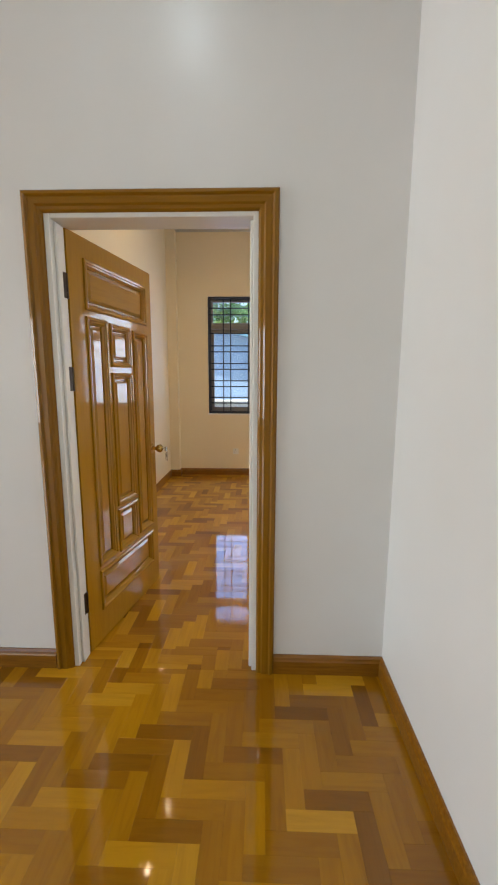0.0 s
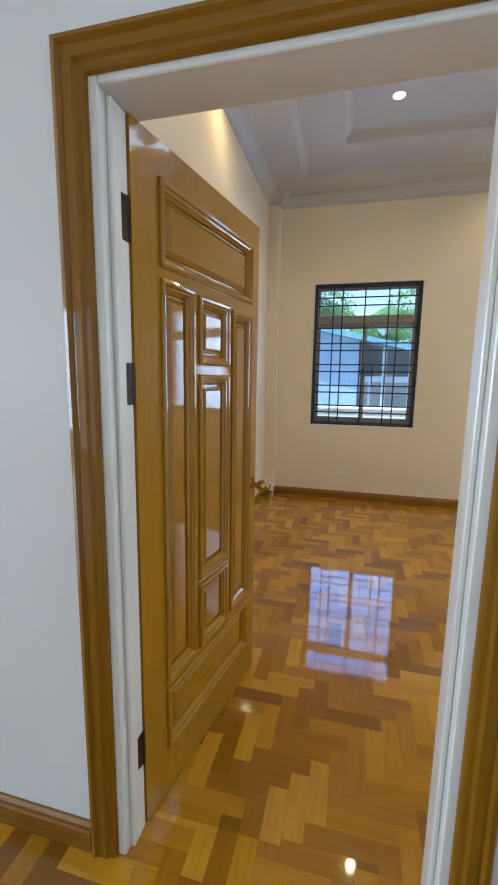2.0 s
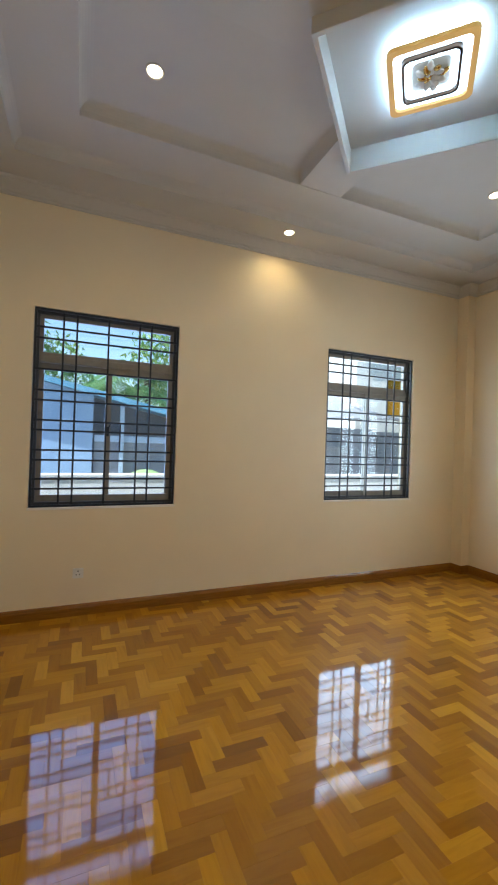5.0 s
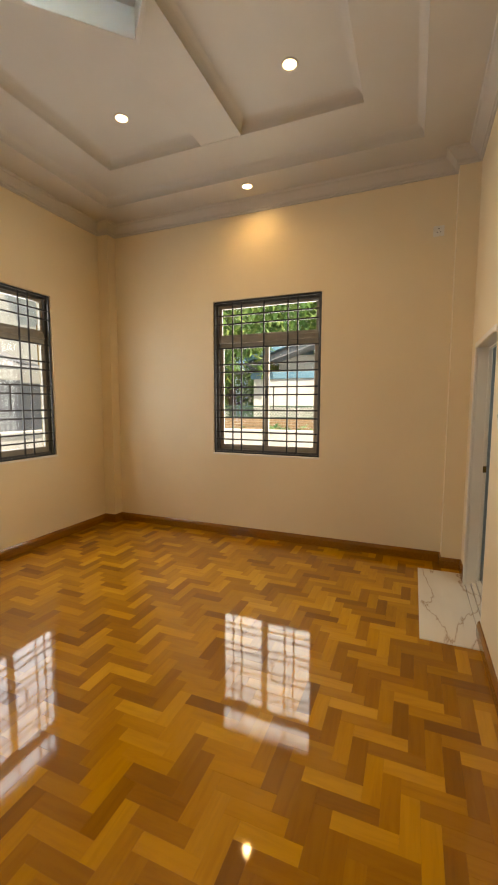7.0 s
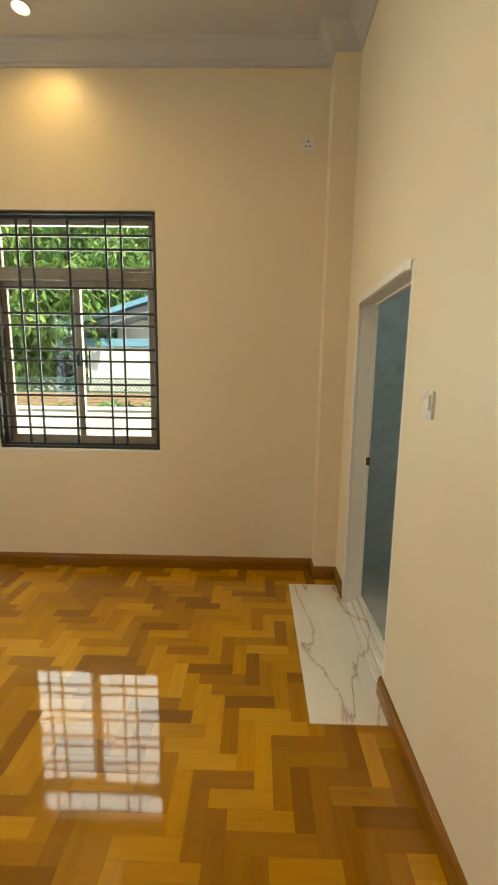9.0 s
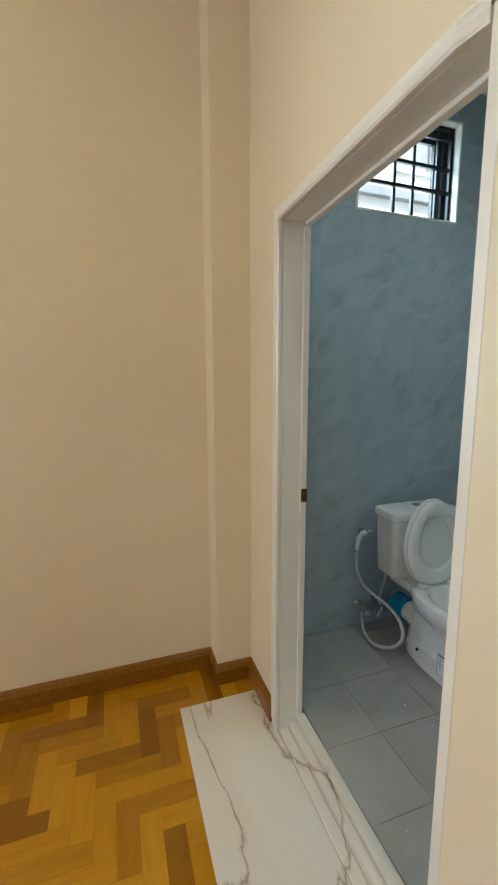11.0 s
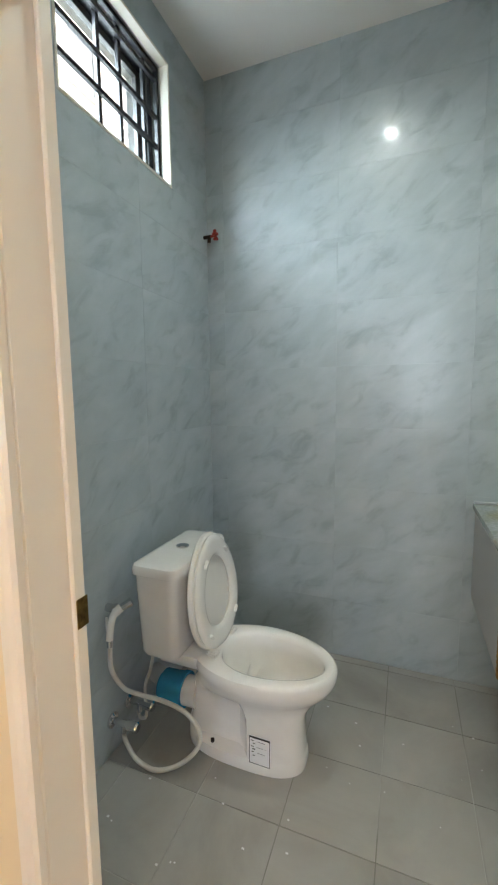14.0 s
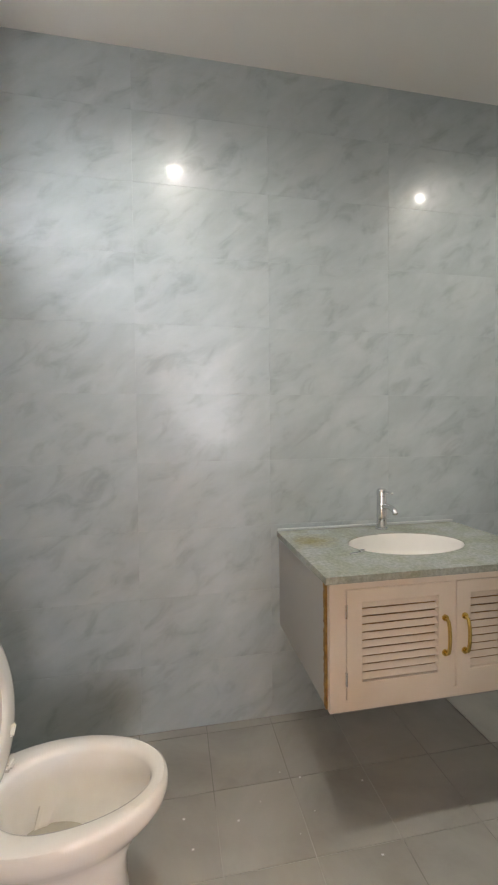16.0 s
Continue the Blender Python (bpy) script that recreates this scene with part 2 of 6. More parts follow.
M_PLASTIC = dusty("white_switch_plastic", (0.74, 0.72, 0.66), (0.79, 0.77, 0.72), 0.25)
M_DARK = mat("dark_recess", 0.6, color=(0.02, 0.02, 0.02))
M_BLUEPVC = dusty("blue_pvc_pipe", (0.010, 0.22, 0.40), (0.02, 0.29, 0.50), 0.2)
M_RED = dusty("red_valve_paint", (0.33, 0.025, 0.015), (0.45, 0.05, 0.03), 0.35)
M_HOSE = dusty("white_rubber_hose", (0.62, 0.60, 0.54), (0.70, 0.68, 0.62), 0.35)
M_VANITY = dusty("pinkish_white_cabinet_paint", (0.66, 0.56, 0.48), (0.72, 0.62, 0.54), 0.35, scale=5)
M_RUST = dusty("raw_ply_edge", (0.16, 0.07, 0.015), (0.38, 0.21, 0.05), 0.8, scale=60)
M_PAPER = mat("white_sticker_paper", 0.6, color=(0.75, 0.76, 0.77))
M_INK = mat("black_print", 0.6, color=(0.03, 0.03, 0.03))
# beige puts the bowl's shade into the clear water's colour
M_WATER = dusty("shaded_bowl_water", (0.44, 0.41, 0.34), (0.54, 0.51, 0.44), 0.05)
M_BLUEROOF = dusty("blue_metal_roof", (0.10, 0.27, 0.40), (0.17, 0.36, 0.50), 0.4, scale=3)
# deeper blue than the render itself: sky-blue shade mixed into the wall
M_HOUSEBLUE = paint("shade_blue_house_render", (0.24, 0.36, 0.54), (0.30, 0.42, 0.60), 0.7)
M_PORCHPOST = paint("pale_blue_porch_paint", (0.38, 0.48, 0.62), (0.44, 0.54, 0.68), 0.6)
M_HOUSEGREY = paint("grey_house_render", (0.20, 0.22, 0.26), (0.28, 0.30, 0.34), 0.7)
M_BRICK = dusty("red_brown_brick", (0.33, 0.21, 0.13), (0.48, 0.34, 0.22), 0.85, scale=9)
M_LATTICE = dusty("green_lattice_paint", (0.04, 0.10, 0.07), (0.08, 0.16, 0.12), 0.6)
M_BARK = dusty("grey_brown_bark", (0.09, 0.065, 0.045), (0.16, 0.12, 0.09), 0.9, scale=20)
M_SOIL = dusty("pale_concrete_yard", (0.30, 0.29, 0.27), (0.42, 0.41, 0.38), 0.85, scale=2)
M_GREYPANEL = dusty("grey_cabinet_laminate", (0.26, 0.27, 0.29), (0.34, 0.35, 0.37), 0.3, scale=4)
M_GREENCLOTH = dusty("pale_green_cover", (0.20, 0.32, 0.12), (0.34, 0.46, 0.2), 0.7)


def foliage(name, a, b, c):
    m = mat(name, 0.45)
    ge = m.node_tree.nodes.new("ShaderNodeNewGeometry")
    link(m, ramp(m, ge.outputs["Random Per Island"], [(0.0, a), (0.6, b), (1.0, c)]), bsdf(m).inputs["Base Color"])
    tr = m.node_tree.nodes.new("ShaderNodeBsdfTranslucent")
    link(m, ramp(m, ge.outputs["Random Per Island"], [(0.0, b), (1.0, c)]), tr.inputs[0])
    mx = m.node_tree.nodes.new("ShaderNodeMixShader")
    mx.inputs[0].default_value = 0.35
    out = m.node_tree.nodes["Material Output"]
    link(m, bsdf(m).outputs[0], mx.inputs[1])
    link(m, tr.outputs[0], mx.inputs[2])
    link(m, mx.outputs[0], out.inputs[0])
    return m


M_LEAF = foliage("mango_leaves", (0.06, 0.16, 0.05), (0.15, 0.31, 0.08), (0.34, 0.46, 0.14))
M_PALM = foliage("palm_leaves", (0.07, 0.20, 0.09), (0.15, 0.32, 0.14), (0.28, 0.42, 0.16))


def glass():
    m = bpy.data.materials.new("window_glass")
    m.use_nodes = True
    t = m.node_tree
    t.nodes.remove(t.nodes["Principled BSDF"])
    tr = t.nodes.new("ShaderNodeBsdfTransparent")
    tr.inputs[0].default_value = (0.93, 0.96, 0.96, 1)
    gl = t.nodes.new("ShaderNodeBsdfGlossy")
    gl.inputs["Roughness"].default_value = 0.01
    mx = t.nodes.new("ShaderNodeMixShader")
    mx.inputs[0].default_value = 0.04
    t.links.new(tr.outputs[0], mx.inputs[1])
    t.links.new(gl.outputs[0], mx.inputs[2])
    t.links.new(mx.outputs[0], t.nodes["Material Output"].inputs[0])
    return m


M_GLASS = glass()


def glow(name, color, strength):
    m = mat(name, 0.5)
    bsdf(m).inputs["Emission Color"].default_value = (*color, 1)
    bsdf(m).inputs["Emission Strength"].default_value = strength
    return m


M_LEDWARM = glow("warm_led_disc", (1.0, 0.80, 0.50), 5)
M_LEDCOOL = glow("cool_led_strip", (0.66, 0.84, 1.0), 3.0)
M_LEDHALO = glow("cool_led_back_strip", (0.47, 0.75, 1.0), 30.0)
M_LEDAMBER = glow("amber_led_rim", (1.0, 0.60, 0.16), 0.18)
bsdf(M_LEDAMBER).inputs["Base Color"].default_value = (0.45, 0.23, 0.05, 1)
M_LEDBATH = glow("white_led_disc", (0.92, 1.0, 0.97), 5)


# ---- mesh helpers ----
def box(bm, x0, x1, y0, y1, z0, z1, bevel=0.0, seg=1):
    """A box in bm, with its edges bevelled."""
    r = bmesh.ops.create_cube(bm, size=1)
    for v in r["verts"]:
        v.co = ((x0 + x1) / 2 + v.co.x * (x1 - x0), (y0 + y1) / 2 + v.co.y * (y1 - y0), (z0 + z1) / 2 + v.co.z * (z1 - z0))
    if bevel:
        es = list({e for v in r["verts"] for e in v.link_edges})
        bmesh.ops.bevel(bm, geom=es, offset=bevel, segments=seg, affect='EDGES')


def cyl(bm, p0, p1, r0, r1=None, n=20, caps=True):
    """A round bar from p0 to p1."""
    p0, p1 = Vector(p0), Vector(p1)
    d = p1 - p0
    m = Matrix.Translation((p0 + p1) / 2) @ d.to_track_quat('Z', 'Y').to_matrix().to_4x4()
    bmesh.ops.create_cone(bm, cap_ends=caps, segments=n, radius1=r0, radius2=r0 if r1 is None else r1, depth=d.length, matrix=m)


def loft(bm, rings, close_ends=True):
    """Skins rings of equal length, in order."""
    vs = [[bm.verts.new(p) for p in r] for r in rings]
    n = len(vs[0])
    for a, b in zip(vs, vs[1:]):
        for i in range(n):
            bm.faces.new((a[i], a[(i + 1) % n], b[(i + 1) % n], b[i]))
    if close_ends:
        bm.faces.new(vs[0][::-1])
        bm.faces.new(vs[-1])
    return vs


def tube(bm, pts, r, n=10):
    """A bent round tube through pts."""
    pts = [Vector(p) for p in pts]
    rings = []
    side = Vector((0.3, 0.5, 0.8))
    for i, p in enumerate(pts):
        t = (pts[min(i + 1, len(pts) - 1)] - pts[max(i - 1, 0)]).normalized()
        u = (side - t * side.dot(t)).normalized()
        side = u
        w = t.cross(u)
        rings.append([p + r * (math.cos(a) * u + math.sin(a) * w) for a in (2 * math.pi * k / n for k in range(n))])
    loft(bm, rings)


def spline(ctrl, steps=8):
    """Points along a smooth curve through ctrl."""
    c = [Vector(p) for p in ctrl]
    c = [c[0] * 2 - c[1]] + c + [c[-1] * 2 - c[-2]]
    out = []
    for i in range(1, len(c) - 2):
        for k in range(steps):
            t = k / steps
            a, b, d, e = c[i - 1], c[i], c[i + 1], c[i + 2]
            out.append(0.5 * ((2 * b) + (d - a) * t + (2 * a - 5 * b + 4 * d - e) * t * t + (3 * b - a - 3 * d + e) * t ** 3))
    return out + [c[-2]]


def mesh_of(bm, name, material, smooth=False):
    bmesh.ops.recalc_face_normals(bm, faces=bm.faces)
    me = bpy.data.meshes.new(name)
    bm.to_mesh(me)
    bm.free()
    me.materials.append(material)
    if smooth:
        me.polygons.foreach_set("use_smooth", [True] * len(me.polygons))
        me.set_sharp_from_angle(angle=radians(40))
    return me


def part(name, bm, material, parent, label="", smooth=False):
    ob = new(name, mesh_of(bm, name, material, smooth))
    ob.parent = parent
    if label:
        ob["label"] = label
    return ob


def solid(name, bm, material, label, category, kind="", group="", smooth=False):
    return tagged(new(name, mesh_of(bm, name, material, smooth)), label, category, group, kind)


def thing(name, label, category, group="", at=(0, 0, 0), kind=""):
    ob = new(name)
    ob.empty_display_size = 0.1
    ob.location = at
    return tagged(ob, label, category, group, kind)


def put(ob, m):
    ob.matrix_basis = m
    return ob


def slab(bm, axis, a, b, u0, u1, z0, z1, holes=()):
    """A wall from a to b across axis, u0 to u1 along it and z0 to z1 high, with rectangular holes (u0, u1, z0, z1) cut through."""
    us = sorted({u0, u1, *[h[0] for h in holes], *[h[1] for h in holes]})
    zs = sorted({z0, z1, *[h[2] for h in holes], *[h[3] for h in holes]})
    us = [u for u in us if u0 <= u <= u1]
    zs = [z for z in zs if z0 <= z <= z1]
    full = set()
    for i in range(len(us) - 1):
        for j in range(len(zs) - 1):
            u, z = (us[i] + us[i + 1]) / 2, (zs[j] + zs[j + 1]) / 2
            if not any(h[0] < u < h[1] and h[2] < z < h[3] for h in holes):
                full.add((i, j))
    cache = {}

    def v(d, i, j):
        k = (d, i, j)
        if k not in cache:
            p = (d, us[i], zs[j]) if axis == "x" else (us[i], d, zs[j]) if axis == "y" else (us[i], zs[j], d)
            cache[k] = bm.verts.new(p)
        return cache[k]
    for i, j in full:
        bm.faces.new((v(a, i, j), v(a, i + 1, j), v(a, i + 1, j + 1), v(a, i, j + 1)))
        bm.faces.new((v(b, i, j), v(b, i, j + 1), v(b, i + 1, j + 1), v(b, i + 1, j)))
        for di, dj, c0, c1 in ((-1, 0, (i, j), (i, j + 1)), (1, 0, (i + 1, j), (i + 1, j + 1)), (0, -1, (i, j), (i + 1, j)), (0, 1, (i, j + 1), (i + 1, j + 1))):
            if (i + di, j + dj) not in full:
                bm.faces.new((v(a, *c0), v(a, *c1), v(b, *c1), v(b, *c0)))


def wall(name, axis, a, b, u0, u1, z0, z1, material, label, holes=(), category="wall"):
    bm = bmesh.new()
    slab(bm, axis, a, b, u0, u1, z0, z1, holes)
    return solid(name, bm, material, label, category, "structure")


def profile_run(bm, prof, p0, p1, up=(0, 0, 1), out=None, miter0=0.0, miter1=0.0):
    """Sweeps a profile of (out, up) pairs from p0 to p1. miter: by how much a point at out=1 shifts along the run at that end."""
    p0, p1, up, out = Vector(p0), Vector(p1), Vector(up), Vector(out)
    d = (p1 - p0).normalized()
    loft(bm, [[p + out * o + up * u + d * (o * mt) for o, u in prof] for p, mt in ((p0, miter0), (p1, miter1))])


def sweep(bm, prof, pts, z, closed=False):
    """Sweeps a profile of (out, up) pairs along a plan path whose room lies to its left, mitred at the corners."""
    n = len(pts)
    rings = []
    for i, p in enumerate(pts):
        p = Vector(p)
        dirs = []
        if closed or i > 0:
            dirs.append((p - Vector(pts[i - 1])).normalized())
        if closed or i < n - 1:
            dirs.append((Vector(pts[(i + 1) % n]) - p).normalized())
        ns = [Vector((-d.y, d.x)) for d in dirs]
        m = ns[0] if len(ns) == 1 else (ns[0] + ns[1]) / (1 + ns[0].dot(ns[1]))
        rings.append([(p.x + m.x * o, p.y + m.y * o, z + u) for o, u in prof])
    if closed:
        rings.append(rings[0])
    loft(bm, rings, not closed)


# ---- the plan ----
W, E, S, N = -1.315, 4.055, 2.073, 6.006      # bedroom walls
C = 1.925                                   # corridor face of the entry wall
CX, CY = 1.368, 4.045                        # middle of the bedroom ceiling
WIN_Z = (0.910, 2.549)
WIN_W = 1.188
BS, BW, BZ, BTOP = 0.621, 0.745, 0.06, 2.756  # bathroom: south wall, west wall, floor, ceiling
BJ = 1.972                                  # bathroom face of the doorway wall
BE = 4.03                                   # bathroom: tiled east wall
DOOR = (-0.91, -0.010, 2.10)                # entry opening
BDOOR = (2.833, 3.598, 1.882)                # bathroom opening
H = 3.8

# ---- walls ----
wall("wall_north", "y", N, N + 0.2, W - 0.195, E + 0.2, 0, H, M_CREAM, "cream painted bedroom wall with two barred windows",
     [(-0.766, -0.766 + WIN_W, *WIN_Z), (2.035, 2.035 + WIN_W, *WIN_Z)])
wall("wall_east", "x", E, E + 0.2, S - 0.05, N, 0, H, M_CREAM, "cream painted bedroom wall with a barred window",
     [(3.376, 3.376 + WIN_W, *WIN_Z)])
wall("wall_west", "x", W - 0.1, W, S - 0.07, N, 0, H, M_CREAM, "cream painted bedroom wall behind the open door")
wall("wall_south", "y", 1.995, S, W - 0.1, E, 0, H, M_CREAM, "cream painted bedroom wall with two doorways",
     [(DOOR[0] - 0.03, DOOR[1] + 0.03, -1, DOOR[2] + 0.03), (BDOOR[0] - 0.03, BDOOR[1] + 0.03, -1, BDOOR[2] + 0.03)])
wall("wall_corridor_north", "y", C, 1.995, W - 0.195, 0.745, 0, H, M_WHITEWALL, "white painted corridor wall round the entry door",
     [(DOOR[0] - 0.03, DOOR[1] + 0.03, -1, DOOR[2] + 0.03)])
wall("wall_corridor_east", "x", 0.6, 0.672, -4.0, C, 0, H, M_WHITEWALL, "white painted corridor wall")
wall("wall_living_east", "x", W - 0.195, W - 0.1, 1.995, N, 0, H, M_WHITEWALL, "white painted living room wall")
wall("wall_living_north", "y", N, N + 0.2, -8.0, W - 0.195, 0, H, M_WHITEWALL, "white painted far living room wall with a barred window",
     [(-6.1, -6.1 + WIN_W, 1.08, 2.5)])
# openings west and south are out of view, added to light the corridor
wall("wall_living_west", "x", -8.2, -8.0, -4.2, N + 0.2, 0, H, M_WHITEWALL, "unseen white living room wall with an opening added to let daylight in",
     [(-1.6, 1.6, 0.4, 2.7)])
wall("wall_living_south", "y", -4.2, -4.0, -8.0, 0.8, 0, H, M_WHITEWALL, "unseen white living room wall with an opening added to let daylight in",
     [(-6.5, -3.6, 0.0, 2.6)])

bm = bmesh.new()
box(bm, 3.925, E + 0.01, S - 0.01, S + 0.16, 0, H)
solid("corner_pillar", bm, M_CREAM, "slim cream painted pillar in the room corner", "pillar", "structure")
bm = bmesh.new()
box(bm, 3.925, E + 0.01, N - 0.145, N + 0.01, 0, H)
solid("corner_pillar", bm, M_CREAM, "slim cream painted pillar in the room corner", "pillar", "structure")
bm = bmesh.new()
box(bm, W - 0.01, -1.185, N - 0.12, N + 0.01, 0, H)
solid("corner_pillar", bm, M_CREAM, "slim cream painted pillar in the room corner", "pillar", "structure")

# ---- bedroom ceiling: border, step, four corner trays, diamond coffer ----
bm = bmesh.new()
slab(bm, "z", 3.50, 3.58, W - 0.05, E + 0.05, S - 0.05, N + 0.05, [(CX - 2.25, CX + 2.25, CY - 1.535, CY + 1.535)])
slab(bm, "z", 3.58, 3.66, W - 0.05, E + 0.05, S - 0.05, N + 0.05, [(CX - 1.83, CX + 1.83, CY - 1.13, CY + 1.13)])
slab(bm, "z", 3.665, 3.8, W - 0.05, E + 0.05, S - 0.05, N + 0.05)
for s in (-1, 1):
    arm = [(CX + s * 0.757, CY), (CX + s * 0.577, CY + 0.18), (CX + s * 1.83, CY + 0.18), (CX + s * 1.83, CY - 0.18), (CX + s * 0.577, CY - 0.18)]
    loft(bm, [[(x, y, z) for x, y in arm] for z in (3.583, 3.67)])
    arm = [(CX, CY + s * 0.757), (CX + 0.195, CY + s * 0.562), (CX + 0.195, CY + s * 1.13), (CX - 0.195, CY + s * 1.13), (CX - 0.195, CY + s * 0.562)]
    loft(bm, [[(x, y, z) for x, y in arm] for z in (3.583, 3.67)])
def cove(rise, reach, n=7):
    """A hollow quarter-round from the foot of a step to the plaster above it."""
    arc = [(reach * (1 - math.cos(0.5 * math.pi * k / n)), rise * math.sin(0.5 * math.pi * k / n)) for k in range(n + 1)]
    return arc + [(-0.004, rise), (-0.004, 0)]


for hx, hy, z in ((2.25, 1.535, 3.5), (1.83, 1.13, 3.58)):
    sweep(bm, cove(0.083, 0.075), [(CX - hx, CY - hy), (CX + hx, CY - hy), (CX + hx, CY + hy), (CX - hx, CY + hy)], z + 0.001, True)
for sx, sy in ((1, 1), (-1, 1), (-1, -1), (1, -1)):
    tray = [(0.577, 0.182), (1.828, 0.182), (1.828, 1.128), (0.197, 1.128), (0.197, 0.562)]
    tray = [(CX + sx * x, CY + sy * y) for x, y in tray]
    sweep(bm, cove(0.082, 0.06), tray if sx * sy > 0 else tray[::-1], 3.584, True)
rings = []
for z, h in ((3.668, 0.775), (3.502, 0.775), (3.498, 0.771), (3.498, 0.739), (3.502, 0.735), (3.668, 0.735)):
    rings.append([(CX + h, CY, z), (CX, CY + h, z), (CX - h, CY, z), (CX, CY - h, z)])
loft(bm, rings, False)
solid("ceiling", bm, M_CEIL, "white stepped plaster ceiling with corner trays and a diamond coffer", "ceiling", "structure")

ROOM = [(W, S), (3.925, S), (3.925, S + 0.16), (E, S + 0.16), (E, N - 0.145), (3.925, N - 0.145), (3.925, N), (-1.185, N), (-1.185, N - 0.12), (W, N - 0.12)]
bm = bmesh.new()
sweep(bm, [(0, 0), (0.014, 0), (0.016, 0.016), (0.026, 0.020), (0.030, 0.034), (0.048, 0.050), (0.074, 0.072), (0.086, 0.086), (0.100, 0.090), (0.108, 0.112), (0, 0.112)], ROOM, 3.392, True)
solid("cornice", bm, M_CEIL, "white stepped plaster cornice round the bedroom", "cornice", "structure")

SKIRT_PROF = [(0, 0), (0.018, 0), (0.018, 0.066), (0.015, 0.074), (0.013, 0.084), (0.007, 0.095), (0, 0.095)]
bm = bmesh.new()
sweep(bm, SKIRT_PROF, [(3.645, S), *ROOM[1:], (W, S), (-0.99, S)], 0.001)
solid("baseboard", bm, M_SKIRT_X, "varnished dark wood baseboard with a moulded top", "baseboard", "structure")
bm = bmesh.new()
sweep(bm, SKIRT_PROF, [(0.075, S), (2.832, S)], 0.001)
solid("baseboard", bm, M_SKIRT_X, "varnished dark wood baseboard with a moulded top", "baseboard", "structure")
bm = bmesh.new()
sweep(bm, SKIRT_PROF, [(0.6, -3.9), (0.6, C), (0.075, C)], 0.001)
solid("baseboard", bm, M_SKIRT_X, "varnished dark wood baseboard along the corridor", "baseboard", "structure")
bm = bmesh.new()
sweep(bm, SKIRT_PROF, [(-0.995, C), (W - 0.195, C), (W - 0.195, N)], 0.001)
solid("baseboard", bm, M_SKIRT_X, "varnished dark wood baseboard round the wall end", "baseboard", "structure")

# corridor and living room ceiling, sub-floor, roof slab
bm = bmesh.new()
slab(bm, "z", 3.5, 3.7, -8.2, 0.75, -4.2, C + 0.01)
slab(bm, "z", 3.5, 3.7, -8.2, W - 0.1, C + 0.01, N + 0.2)
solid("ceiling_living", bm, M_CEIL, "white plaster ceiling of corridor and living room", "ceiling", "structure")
bm = bmesh.new()
box(bm, -8.2, E + 0.2, -4.2, N + 0.2, -0.25, -0.030)
solid("floor_slab", bm, M_SUBFLOOR, "dark screed under the flooring", "floor", "structure")
bm = bmesh.new()
box(bm, -8.8, E + 0.9, -4.8, N + 0.9, 3.82, 4.0)
solid("roof", bm, M_EXTWHITE, "flat pale roof over the house", "roof", "structure")


# ---- windows ----
H_BARS = (0.095, 0.15, 0.305, 0.41, 0.46, 0.56, 0.61, 0.71, 0.76, 0.855, 0.905)
V_BARS = (0.185, 0.272, 0.485, 0.705, 0.792)


